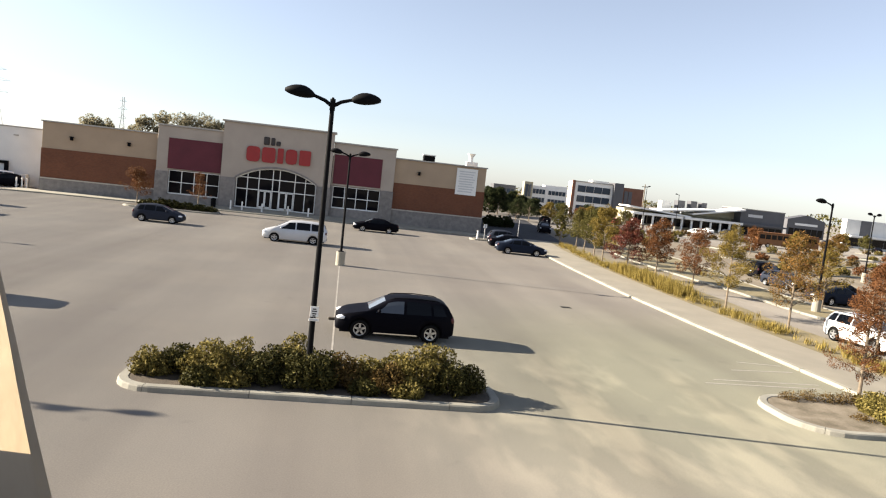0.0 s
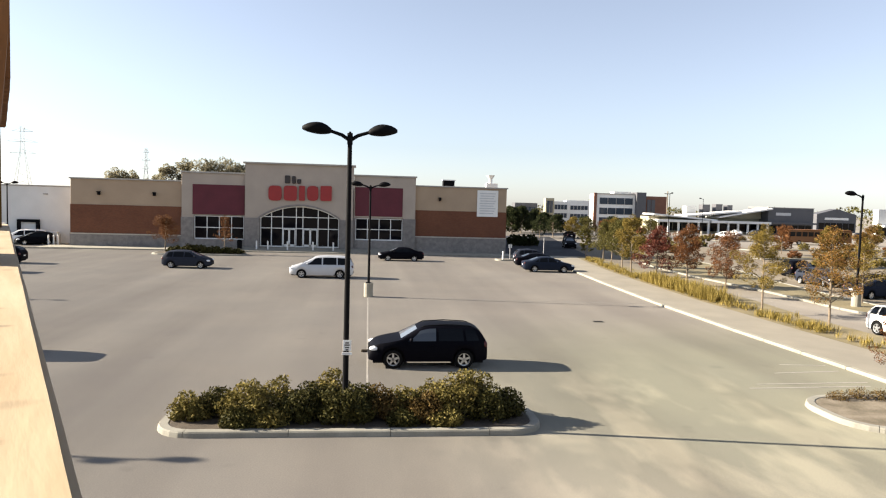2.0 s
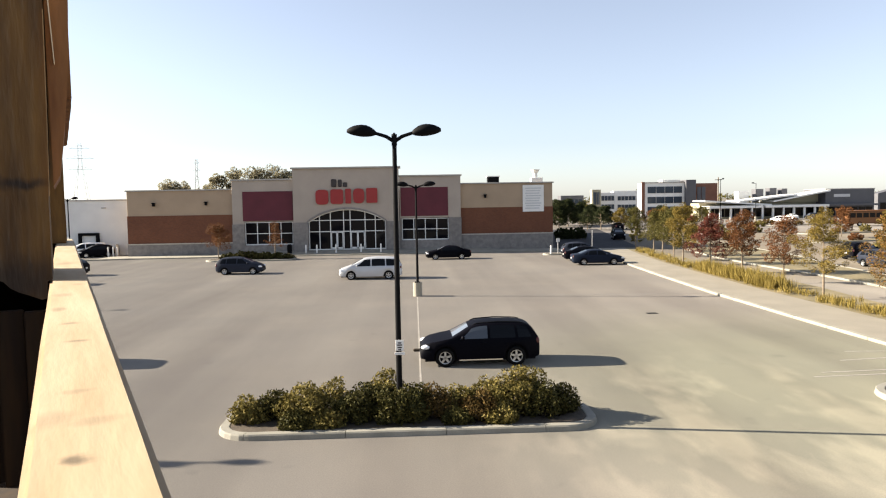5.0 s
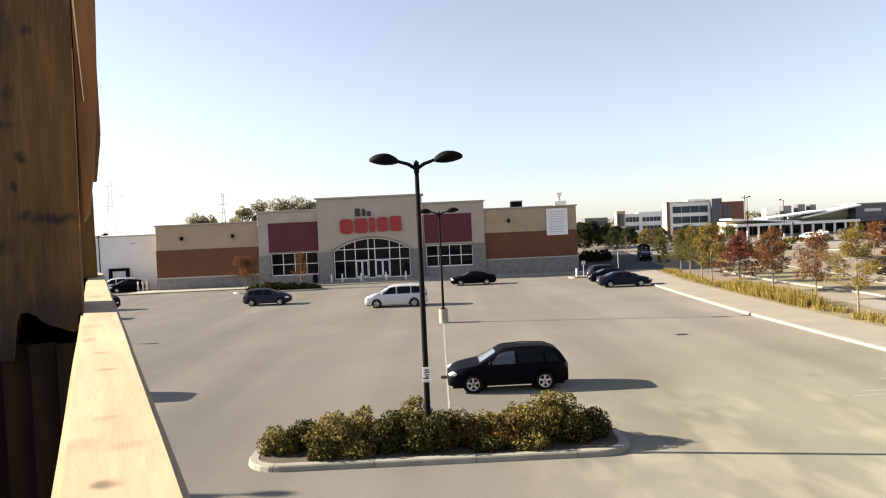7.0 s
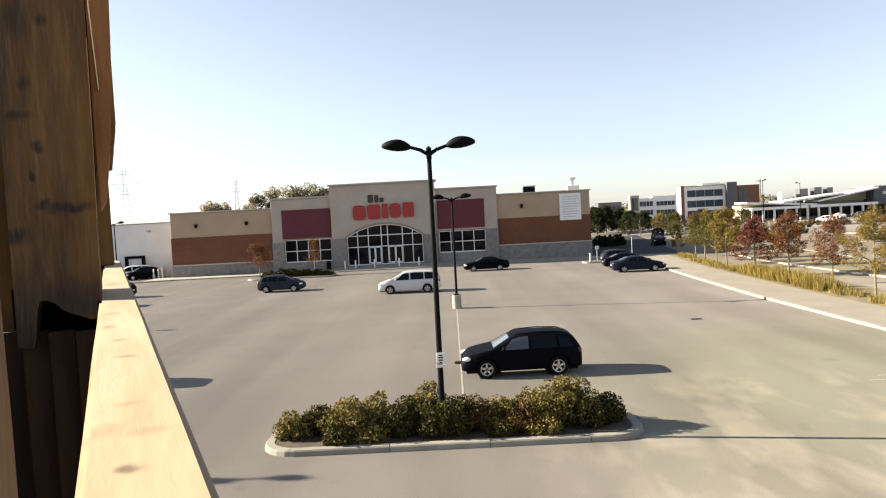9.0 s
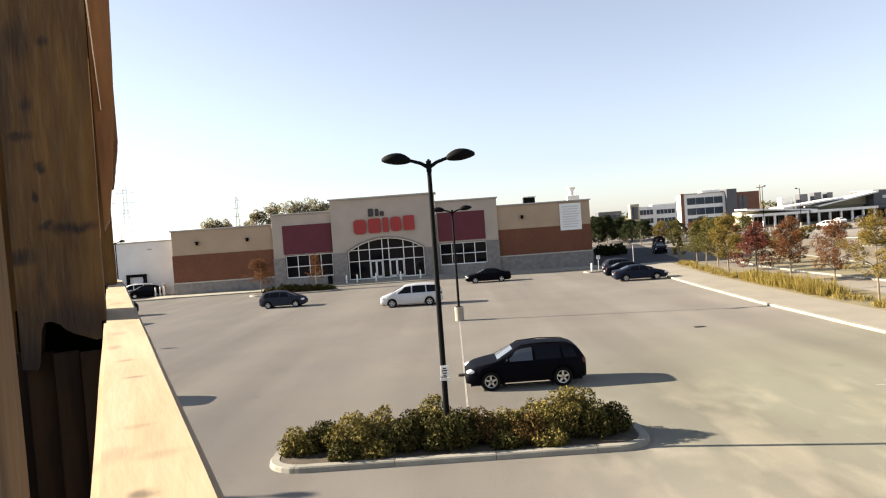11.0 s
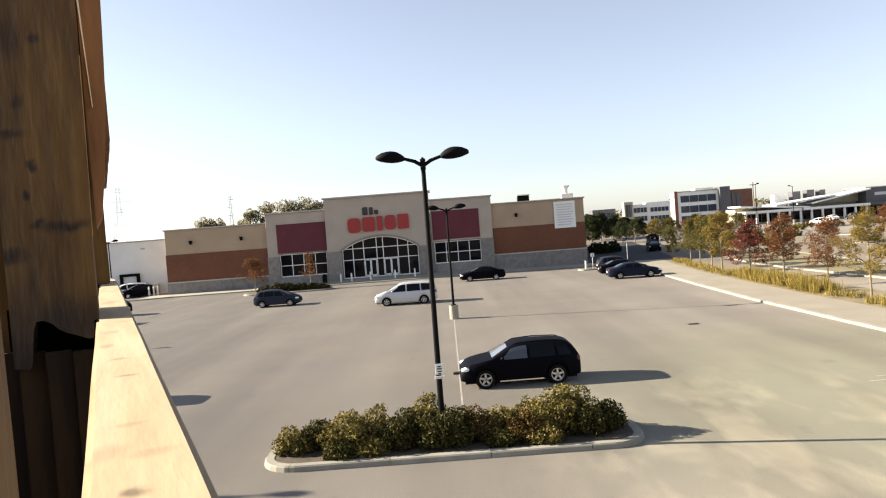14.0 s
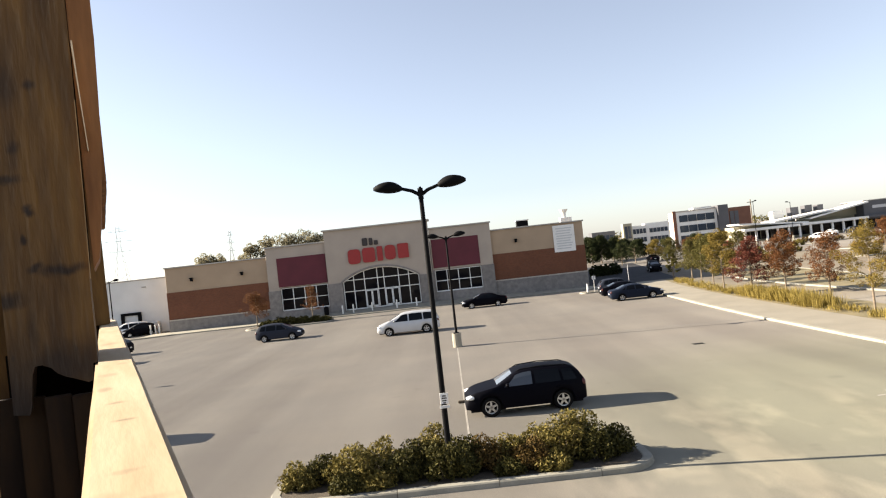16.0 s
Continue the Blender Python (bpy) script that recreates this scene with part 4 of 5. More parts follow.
    tyre, rim = wheel_meshes(r)
    for x in ax:
        for s in (-1, 1):
            w = new("wheel", tyre)
            w.parent = root
            w.matrix_basis = pose(x, s * (hw - 0.135), r, 0, 0, 0 if s > 0 else 180)
            q = new("rim", rim)
            q.parent = w
            part("wheel_arch", tube((x, s * (hw - 0.3), r + 0.02), (x, s * (hw - 0.27), r + 0.02), r * 1.15, r * 1.15, 20), PLASTIC, body)
    nose = crest(L / 2 - 0.3)
    for s in (-1, 1):
        xl = L / 2 - 0.24
        pod("headlight", xl, s * (side_y(xl, nose - 0.16) - 0.1), nose - 0.15, 0.24, 0.14, 0.1, HEADLIGHT, "clear headlight")
        xt = -L / 2 + 0.1
        pod("tail_light", xt, s * (side_y(xt, belt - 0.14) - 0.07), belt - 0.12, 0.1, 0.09, 0.15, TAILLIGHT, "red tail light")
        xm = windows[-1][1] - 0.12
        pod("door_mirror", xm, s * (hw + 0.06), belt + 0.1, 0.07, 0.12, 0.075, paint)
        for x in (windows[-1][0] + 0.15, windows[-2][0] + 0.15):
            part("door_handle", box(x - 0.09, x + 0.09, s * side_y(x, belt - 0.14) - 0.02, s * side_y(x, belt - 0.14) + 0.02, belt - 0.16, belt - 0.125, 0.006), paint, body)
        if rails:
            a, b = windows[0][2] + 0.1, windows[-1][3] - 0.05
            yr = section(0)[7][0] - 0.03
            pts = [(a, s * yr, top_z(a, yr)), (a + 0.16, s * yr, top_z(a + 0.16, yr) + 0.03), ((a + b) / 2, s * yr, top_z((a + b) / 2, yr) + 0.035), (b - 0.16, s * yr, top_z(b - 0.16, yr) + 0.03), (b, s * yr, top_z(b, yr))]
            part("roof_rail", path_tube(pts, [0.02] * 5, 6), PLASTIC, body)
        if strip:
            part("sill_strip", box(-wb / 2 + shift + r + 0.16, wb / 2 + shift - r - 0.16, s * hw - 0.035, s * hw + 0.008, 0.25, 0.29), CHROME, body, "chrome sill strip")
    part("front_bumper", box(L / 2 - 0.2, L / 2 + 0.015, -hw * 0.72, hw * 0.72, 0.3, 0.42, 0.04), PLASTIC, body)
    part("rear_bumper", box(-L / 2 - 0.015, -L / 2 + 0.2, -hw * 0.72, hw * 0.72, 0.36, 0.5, 0.04), PLASTIC, body)
    part("grille", box(L / 2 - 0.1, L / 2 + 0.01, -0.34, 0.34, 0.5, nose - 0.16, 0.02), PLASTIC, body)
    part("plate", box(-L / 2 - 0.02, -L / 2 + 0.02, -0.16, 0.16, 0.62, 0.74), WHITE, body)
    return root


BLACKCAR = car_paint("black_car_paint", (0.0018, 0.0018, 0.004), 0.0)
NAVY = car_paint("dark_navy_car_paint", (0.012, 0.017, 0.03), 0.0)
SLATE = car_paint("dark_slate_car_paint", (0.022, 0.026, 0.038), 0.0)
SILVER = car_paint("silver_car_paint", (0.46, 0.47, 0.49), 0.3)
WHITECAR = car_paint("white_car_paint", (0.8, 0.8, 0.79), 0.0)
REDCAR = car_paint("dark_red_car_paint", (0.2, 0.02, 0.02), 0.2)


def suv(label, m, paint, **k):
    return car(label, "suv", m, paint, 4.5, 1.88, 2.68, 0.36, 1.02,
               [(-2.25, 0.92), (-2.2, 1.06), (-2.1, 1.22), (-1.95, 1.44), (-1.74, 1.55), (-1.3, 1.6), (-0.5, 1.62), (0.05, 1.59), (0.36, 1.5), (1.1, 1.08), (1.35, 1.04), (1.9, 0.93), (2.15, 0.8), (2.25, 0.64)],
               (1.04, 0.44), (-2.12, -1.9), [(-1.92, -1.42, -1.76, -1.36), (-1.32, -0.36, -1.28, -0.36), (-0.26, 0.8, -0.26, 0.34)], rails=True, strip=True, **k)


def van(label, m, paint, **k):
    return car(label, "minivan", m, paint, 5.05, 1.96, 3.03, 0.34, 1.06,
               [(-2.52, 1.0), (-2.45, 1.15), (-2.32, 1.55), (-2.15, 1.7), (-1.4, 1.77), (-0.4, 1.79), (0.3, 1.74), (0.62, 1.66), (1.62, 1.12), (1.85, 1.04), (2.3, 0.9), (2.46, 0.76), (2.52, 0.62)],
               (1.56, 0.62), (-2.42, -2.26), [(-2.28, -1.3, -2.18, -1.26), (-1.2, -0.12, -1.18, -0.12), (-0.02, 1.2, -0.02, 0.5)], shift=0.05, **k)


def hatch(label, m, paint, **k):
    return car(label, "hatchback", m, paint, 4.15, 1.72, 2.52, 0.31, 0.96,
               [(-2.07, 0.92), (-1.98, 1.08), (-1.78, 1.36), (-1.5, 1.48), (-0.9, 1.54), (-0.3, 1.55), (0.25, 1.48), (1.3, 1.02), (1.5, 0.95), (1.9, 0.8), (2.04, 0.66), (2.07, 0.55)],
               (1.22, 0.36), (-1.93, -1.66), [(-1.66, -1.15, -1.48, -1.1), (-1.05, -0.2, -1.02, -0.2), (-0.1, 0.9, -0.1, 0.34)], **k)


def sedan(label, m, paint, **k):
    return car(label, "sedan", m, paint, 4.85, 1.82, 2.8, 0.32, 0.95,
               [(-2.42, 0.88), (-2.34, 1.0), (-1.9, 1.05), (-1.75, 1.07), (-1.0, 1.38), (-0.6, 1.45), (-0.1, 1.47), (0.35, 1.41), (1.25, 1.0), (1.45, 0.96), (2.1, 0.83), (2.36, 0.7), (2.42, 0.58)],
               (1.18, 0.42), (-1.68, -1.0), [(-1.4, -1.08, -1.0, -0.98), (-0.98, -0.18, -0.86, -0.18), (-0.08, 0.86, -0.08, 0.36)], **k)


suv("black suv with alloy wheels parked on the asphalt", pose(2.43, 26.55, 0, 0, 0, 181), BLACKCAR)
van("silver white minivan parked beside the lamp post", pose(-3.5, 56.95, 0, 0, 0, 180), SILVER)
hatch("dark slate hatchback parked alone on the asphalt", pose(-15.5, 62.95, 0, 0, 0, -1), SLATE)
sedan("black sedan parked near the entrance", pose(3.75, 74.6, 0, 0, 0, 180), BLACKCAR)
sedan("dark navy sedan parked against the kerb", pose(17.35, 64.9, 0, 0, 0, -3), NAVY, group="cars parked against the kerb")
sedan("black sedan parked against the kerb", pose(17.6, 69.6, 0, 0, 0, -2), BLACKCAR, group="cars parked against the kerb")
hatch("blue grey hatchback parked against the kerb", pose(18.2, 74.6, 0, 0, 0, -2), SLATE, group="cars parked against the kerb")
suv("dark suv parked near the store frontage", pose(-15.35, 28.0, 0, 0, 0, 180), BLACKCAR)
hatch("dark hatchback parked on the west side", pose(-31.9, 64.6, 0, 0, 0, 180), BLACKCAR)
sedan("dark sedan parked on the west side", pose(-29.6, 57.0, 0, 0, 0, 180), SLATE)
van("white van parked at the loading dock", pose(-41.0, 88.8, 0, 0, 0, 200), WHITECAR)
hatch("dark hatchback parked at the loading dock", pose(-39.4, 88.0, 0, 0, 0, 215), BLACKCAR)
suv("black suv on the shaded service road beside the store", pose(31.2, 104.5, 0, 0, 0, -100), BLACKCAR)
suv("white suv on the drive aisle beside the planting", pose(27.6, 32.0, 0, 0, 0, -86), WHITECAR)
hatch("slate grey hatchback parked in the neighbouring lot", pose(39.6, 56.8, 0, 0, 0, 280), SLATE)
suv("black suv parked in the neighbouring lot", pose(43.2, 65.0, 0, 0, 0, 20), BLACKCAR)
sedan("dark sedan parked in the neighbouring lot", pose(38.6, 48.6, 0, 0, 0, 10), NAVY)
sedan("black sedan parked beyond the divider", pose(41.8, 52.6, 0, 0, 0, 10), BLACKCAR)
hatch("white hatchback near the shops", pose(84.5, 157.5, 0, 0, 0, 150), WHITECAR)
rng = np.random.default_rng(11)
makers = ((sedan, BLACKCAR, "black sedan"), (hatch, SILVER, "silver hatchback"), (suv, REDCAR, "dark red suv"), (sedan, WHITECAR, "white sedan"), (suv, NAVY, "navy suv"), (hatch, SLATE, "slate hatchback"))
for k, (x, y, rz) in enumerate([(40.5, 136, 85), (44, 138, 90), (70, 172, 90), (98, 176, 85), (104, 177, 95), (130, 172, 60), (136, 160, 60), (112, 118, 20), (100, 95, 20)]):
    f, p, w = makers[k % 6]
    f(w + " parked in the far lot", pose(x, y, 0, 0, 0, rz), p, group="cars in the far lot")


# ---- plants ----
def tree(label, x, y, h, rad, leaf, seed, trunk=0.07, z=0.12, density=1.0, size=0.1, base=0.16):
    """A young tree: tapered trunk, limbs, and a crown of leaf clumps with gaps."""
    rng = np.random.default_rng(seed)
    root = thing("tree", label, "tree", pose(x, y, z), group="trees")
    lean = rng.normal(scale=0.02, size=2)
    rad *= 1.1
    bm = path_tube([(0, 0, 0), (lean[0] * h * 0.4, lean[1] * h * 0.4, h * 0.45), (lean[0] * h, lean[1] * h, h * 0.93)], [trunk, trunk * 0.75, trunk * 0.15], 8)
    centres = []
    for k in range(22):
        a, t = 2.4 * k + rng.uniform(-0.5, 0.5), base + (0.95 - base) * (k + 0.5) / 22
        # wide below, narrowing to the top
        rise = (t - base) / (1 - base)
        reach = rad * (1.18 - 0.95 * rise ** 1.2) * rng.uniform(0.5, 1.15) * (0.8 if rise < 0.08 else 1)
        p0 = Vector((lean[0] * h * t, lean[1] * h * t, h * t * 0.93))
        p1 = p0 + Vector((math.cos(a) * reach, math.sin(a) * reach, reach * rng.uniform(0.25, 0.6)))
        path_tube([p0, (p0 + p1) / 2 + Vector((0, 0, 0.06)), p1], [trunk * 0.4, trunk * 0.25, trunk * 0.08], 5, bm)
        for s in (0.45, 0.75, 1.0):
            centres.append((np.array(p0 + (p1 - p0) * s) + rng.normal(scale=0.1, size=3), rad * rng.uniform(0.1, 0.29)))
    centres.append((np.array((lean[0] * h, lean[1] * h, h * 0.95)), rad * 0.18))
    part("trunk", bm, BARK, root)
    quads("crown", leaves(rng, centres, 230 * density * (0.1 / size) ** 0.8, rad * 0.24, size * 0.5), leaf, root)
    return root


tree("slender young green tree in the planting strip", 27.0, 83.2, 4.1, 0.72, LEAF_GREEN, 1, size=0.1)
tree("green and gold young tree in the planting strip", 27.4, 78, 4.9, 1.5, LEAF_GREEN, 2, size=0.12, base=0.25)
tree("green turning young tree in the planting strip", 26.2, 72, 5.2, 1.4, LEAF_GREEN, 3, size=0.12, base=0.25)
tree("olive green young tree in the planting strip", 25.6, 67.2, 5.3, 1.5, LEAF_GREEN, 21, size=0.12, base=0.25)
tree("golden young tree in the planting strip", 24.7, 62.5, 5.7, 1.5, LEAF_GOLD, 4, size=0.12, base=0.25)
tree("dark red young maple in the planting strip", 24.2, 55.6, 4.8, 1.5, LEAF_RED, 5, size=0.11, density=1.2, base=0.25)
tree("rust red young tree in the planting strip", 26.0, 53.8, 5.05, 1.5, LEAF_RUST, 6, size=0.12, base=0.25)
tree("russet young tree in the planting strip", 26.2, 48.0, 4.75, 1.35, LEAF_RUST, 7, size=0.1, density=0.8, base=0.25)
tree("olive gold young tree in the planting strip", 24.4, 40.2, 5.5, 1.45, LEAF_GOLD, 8, size=0.09, base=0.25)
tree("orange young tree in the planting strip", 24.6, 34.2, 5.6, 1.5, LEAF_ORANGE, 9, size=0.09, base=0.25)
tree("pale gold young tree beside the lamp post", 34.4, 44.6, 4.6, 1.3, LEAF_GOLD, 10, size=0.09, density=0.6, base=0.27)
tree("dark russet young tree in the corner island", 18.8, 21.7, 4.3, 1.0, LEAF_RUST, 11, size=0.06, density=0.8)
tree("russet young tree beyond the footpath", 25.6, 29.0, 5.0, 1.45, LEAF_RUST, 12, size=0.08, base=0.25)
tree("sparse russet young tree before the store", -22.0, 79.4, 4.1, 1.5, LEAF_RUST, 13, size=0.09, density=0.9, base=0.27)
tree("sparse russet young tree before the shop window", -15.6, 79.2, 4.3, 0.9, LEAF_RUST, 14, size=0.08, density=0.45, base=0.27)
tree("golden young tree near the offices", 40.5, 110, 5.0, 1.8, LEAF_GOLD, 15, size=0.16)
tree("green young tree near the offices", 36.5, 112, 4.5, 1.8, LEAF_GREEN, 16, size=0.16)
tree("rust young tree in the far lot", 62, 98, 4.5, 1.7, LEAF_RUST, 17, size=0.15)
tree("orange young tree in the far lot", 92, 118, 4.5, 1.8, LEAF_ORANGE, 18, size=0.16)
tree("golden young tree by the far shops", 101, 128, 4.5, 1.8, LEAF_GOLD, 19, size=0.16)
tree("green young tree by the far shops", 116, 140, 4.5, 1.8, LEAF_GREEN, 20, size=0.16)
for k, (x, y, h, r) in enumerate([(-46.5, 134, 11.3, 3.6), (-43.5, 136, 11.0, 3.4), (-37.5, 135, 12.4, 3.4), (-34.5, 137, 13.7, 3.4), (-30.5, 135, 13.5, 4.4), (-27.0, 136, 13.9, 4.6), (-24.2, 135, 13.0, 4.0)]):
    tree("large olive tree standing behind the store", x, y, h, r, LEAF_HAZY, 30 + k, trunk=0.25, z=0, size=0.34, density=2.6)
for k, (x, y, h) in enumerate([(32.2, 152, 6.0), (35.1, 156, 6.3), (38.3, 158, 5.5), (42.2, 162, 4.7), (46.0, 166, 4.3), (33.8, 163, 6.2)]):
    tree("dense dark evergreen tree behind the store", x, y, h, 2.7, LEAF_DARK, 40 + k, trunk=0.14, z=0, size=0.24, density=3.2, base=0.06)

for k, (x, y, h, r, leaf) in enumerate([(34.5, 136, 4.2, 2.0, LEAF_DARK), (38.0, 139, 4.6, 1.9, LEAF_DARK), (41.5, 137, 4.4, 1.9, LEAF_GOLD), (45.0, 141, 4.4, 2.0, LEAF_DARK), (48.5, 139, 4.0, 1.9, LEAF_RUST), (52.0, 144, 4.6, 2.1, LEAF_DARK), (56.0, 146, 4.2, 2.0, LEAF_GREEN), (60.0, 150, 4.4, 2.0, LEAF_GOLD), (65.0, 154, 4.2, 2.0, LEAF_GREEN)]):
    tree("autumn tree in the row before the offices", x, y, h, r, leaf, 400 + k, trunk=0.1, z=0, size=0.17)


def shrub(label, x, y, h, rad, leaf, seed, size=0.05, z=0.13, per=125):
    rng = np.random.default_rng(seed)
    root = thing("shrub", label, "shrub", pose(x, y, z), group="shrubs")
    bm = bmesh.new()
    centres = []
    for k in range(15):
        a, q = 2.4 * k, rad * math.sqrt((k + 0.5) / 15)
        top = h * (1 - 0.45 * (q / rad) ** 2) * rng.uniform(0.72, 1.03)
        p = Vector((q * math.cos(a), q * 0.85 * math.sin(a), top - 0.14))
        path_tube([(p.x * 0.2, p.y * 0.2, 0), (p.x * 0.7, p.y * 0.7, p.z * 0.5), tuple(p)], [0.016, 0.012, 0.005], 4, bm)
        centres.append((np.array(p), rng.uniform(0.17, 0.27)))
        centres.append((np.array((p.x * 0.9, p.y * 0.9, p.z * 0.55)), rng.uniform(0.17, 0.26)))
        if k > 8:
            centres.append((np.array((p.x * 0.85, p.y * 0.85, p.z * 0.2 + 0.05)), rng.uniform(0.14, 0.22)))
    part("stem", bm, BARK, root)
    quads("foliage", leaves(rng, centres, per, 0.24, size), leaf, root)
    return root


for k, (x, y, h, r, leaf) in enumerate([
        (-4.7, 19.35, 0.72, 0.42, SHRUB), (-4.0, 19.6, 0.85, 0.5, SHRUB_DEEP), (-3.15, 19.25, 1.2, 0.72, SHRUB), (-2.45, 19.7, 1.12, 0.7, SHRUB), (-1.75, 19.1, 0.85, 0.5, SHRUB_DEEP), (-1.3, 19.75, 1.05, 0.6, SHRUB_DEEP),
        (-0.95, 20.1, 1.22, 0.5, SHRUB), (-0.6, 18.9, 1.0, 0.5, SHRUB_DEEP), (-0.2, 19.0, 0.95, 0.45, SHRUB_DEEP), (0.0, 19.6, 0.95, 0.5, SHRUB_DEEP), (0.55, 19.3, 0.95, 0.55, SHRUB_BROWN), (1.25, 19.5, 0.98, 0.55, SHRUB), (1.75, 19.0, 0.8, 0.5, SHRUB_BROWN), (2.1, 19.8, 1.0, 0.5, SHRUB),
        (2.75, 19.45, 1.35, 0.65, SHRUB), (3.2, 19.8, 1.33, 0.65, SHRUB), (3.6, 19.2, 0.95, 0.55, SHRUB_DEEP), (4.15, 19.6, 0.8, 0.45, SHRUB_DEEP), (-3.3, 18.7, 0.5, 0.35, SHRUB_DEEP), (2.3, 18.75, 0.55, 0.38, SHRUB), (1.1, 18.75, 0.45, 0.32, SHRUB_DEEP), (-2.5, 18.75, 0.5, 0.35, SHRUB)]):
    shrub({"shrub_leaf": "leafy olive and gold shrub on the planting island", "deep_green_shrub_leaf": "dense deep green shrub on the planting island", "browning_shrub_leaf": "browning shrub on the planting island"}[leaf.name], x, y, h, r, leaf, 60 + k)
for k, (x, y, h, r) in enumerate([(19.2, 19.0, 0.8, 0.8), (20.4, 19.8, 1.0, 0.9), (21.6, 19.0, 1.0, 0.9), (18.1, 19.9, 0.55, 0.6), (22.6, 20.0, 1.0, 0.9), (17.9, 18.9, 0.5, 0.5), (18.6, 20.6, 0.6, 0.6)]):
    shrub("low green shrub on the corner island", x, y, h, r, SHRUB, 90 + k)
for k, (x, y, h, r) in enumerate([(15.6, 21.0, 0.3, 0.25), (16.4, 21.1, 0.42, 0.3), (17.2, 21.0, 0.36, 0.32), (17.9, 21.1, 0.5, 0.36), (16.9, 19.2, 0.2, 0.22)]):
    shrub("sparse browning scrub on the corner island", x, y, h, r, SHRUB_BROWN, 100 + k, 0.03, per=30)
for k, (x, h) in enumerate([(-20.6, 1.0), (-19.2, 1.3), (-17.9, 1.2), (-16.6, 1.1), (-15.2, 0.9), (-14.2, 0.7)]):
    shrub("dark low shrub on the island before the store", x, 78.4, h * 0.8, 0.9, SHRUB_DEEP, 110 + k, 0.11, per=50)
for k in range(5):
    shrub("clipped black-green hedge plant beside the store", 22.8 + 0.8 * k, 107, 1.9, 0.9, LEAF_DARK, 120 + k, 0.15, 0, per=60)
for k, (x, y) in enumerate([(41, 105), (45, 112), (49, 118), (54, 124), (58, 116), (64, 130), (70, 138), (76, 146), (97, 140), (106, 150), (120, 152), (44, 98), (48, 104)]):
    shrub("autumn brown shrub in the far lot", x, y, 1.4, 1.4, SHRUB_BROWN if k % 2 else SHRUB, 130 + k, 0.16, 0, per=40)

# ornamental grasses along the footpath, one mesh
rng = np.random.default_rng(8)
blades = []
for k in range(760):
    y = rng.uniform(25, 80)
    near = np.interp(y, [12, 22.8, 44, 63.5, 84], [23.3, 23.2, 22.9, 23.7, 26.2])
    x = near + abs(rng.normal(scale=0.75))
    if not 43 < y < 57 and math.sin(1.7 * y) + math.sin(0.73 * y + 1) < rng.uniform(-1.6, 1.2):
        continue
    tall = (1.05 if 43 < y < 57 else 0.5) * rng.uniform(0.6, 1.3)
    thick = 50 if 44 < y < 57 else int(rng.choice([14, 22, 34]))
    for j in range(thick):
        a, lean = rng.uniform(0, 6.283), abs(rng.normal(scale=0.33))
        d = np.array([math.cos(a) * lean, math.sin(a) * lean, 1.0]) * tall * rng.uniform(0.55, 1.0)
        c = np.array([x + rng.normal(scale=0.1), y + rng.normal(scale=0.1), 0.11])
        w = np.array([-math.sin(a), math.cos(a), 0]) * 0.028
        blades.append((c + d / 2, d / 2, w))
g = quads("ornamental_grass", blades, GRASS_GOLD)
tagged(g, "tufts of golden ornamental grass along the footpath", "grass", kind="stuff")


# ---- far buildings ----
def far_windows(parent, x0, x1, z0, z1, y, n, bar=0.0, material=None):
    """A band of separate panes, each with its own frame."""
    w = (x1 - x0) / n
    for k in range(n):
        win = part("window", box(x0 + w * k + 0.08, x0 + w * (k + 1) - 0.08, y - 0.06, y + 0.1, z0, z1), FRAME if bar else DARKBRICK, parent)
        part("pane", box(x0 + w * k + 0.16, x0 + w * (k + 1) - 0.16, y - 0.1, y - 0.06, z0 + 0.08, z1 - 0.08), material or BLUEGLASS, win)


off = thing("office_building", "three-storey white office block with dark glass bands", "office building")
part("wall", box(77.2, 91.2, 230, 236, 0, 11.1), WHITE, off)
part("brick_pier", box(76.6, 77.6, 229.6, 230.2, 0, 11.5), ORANGEBRICK, off, "orange brick pier")
for z in (1.0, 4.3, 7.7):
    far_windows(off, 78.6, 90.4, z, z + 2.2, 229.95, 4)
part("stair_tower", box(91.2, 94.5, 228.5, 240, 0, 12.0), DARKBRICK, off, "dark grey clad stair tower")
part("brick_wing", box(94.5, 102.2, 229.5, 240, 0, 10.8), ORANGEBRICK, off, "orange brick wing")
far_windows(off, 95.2, 98.2, 4.2, 9.6, 229.45, 2, 0, DARKBRICK)
part("roof_plant", box(84, 90, 231, 235, 11.1, 12.1), OFFWHITE, off)
part("parapet", box(77, 91.3, 229.7, 230.2, 11.1, 11.4), FLASHING, off)

off2 = thing("office_building", "pale stepped office block with dark window bands", "office building")
part("wall", box(69, 76.5, 260, 264, 0, 8.4), OFFWHITE, off2)
part("wall", box(76.5, 85.5, 262, 266, 0, 9.0), WHITE, off2)
part("corner_tower", box(67.5, 70.8, 259, 262, 0, 9.6), OCHREWALL, off2)
for z in (2.2, 5.4):
    far_windows(off2, 71.2, 76.2, z, z + 1.8, 259.95, 4)
    far_windows(off2, 78, 85, z, z + 1.6, 261.95, 5)
far_windows(off2, 67.9, 70.4, 4.0, 8.6, 258.95, 2)

off3 = thing("office_building", "grey flat-roofed block far behind", "office building")
part("wall", box(58, 67, 270, 276, 0, 7.6), DARKBRICK, off3)
far_windows(off3, 58.6, 66.4, 4.4, 6.2, 269.95, 5)

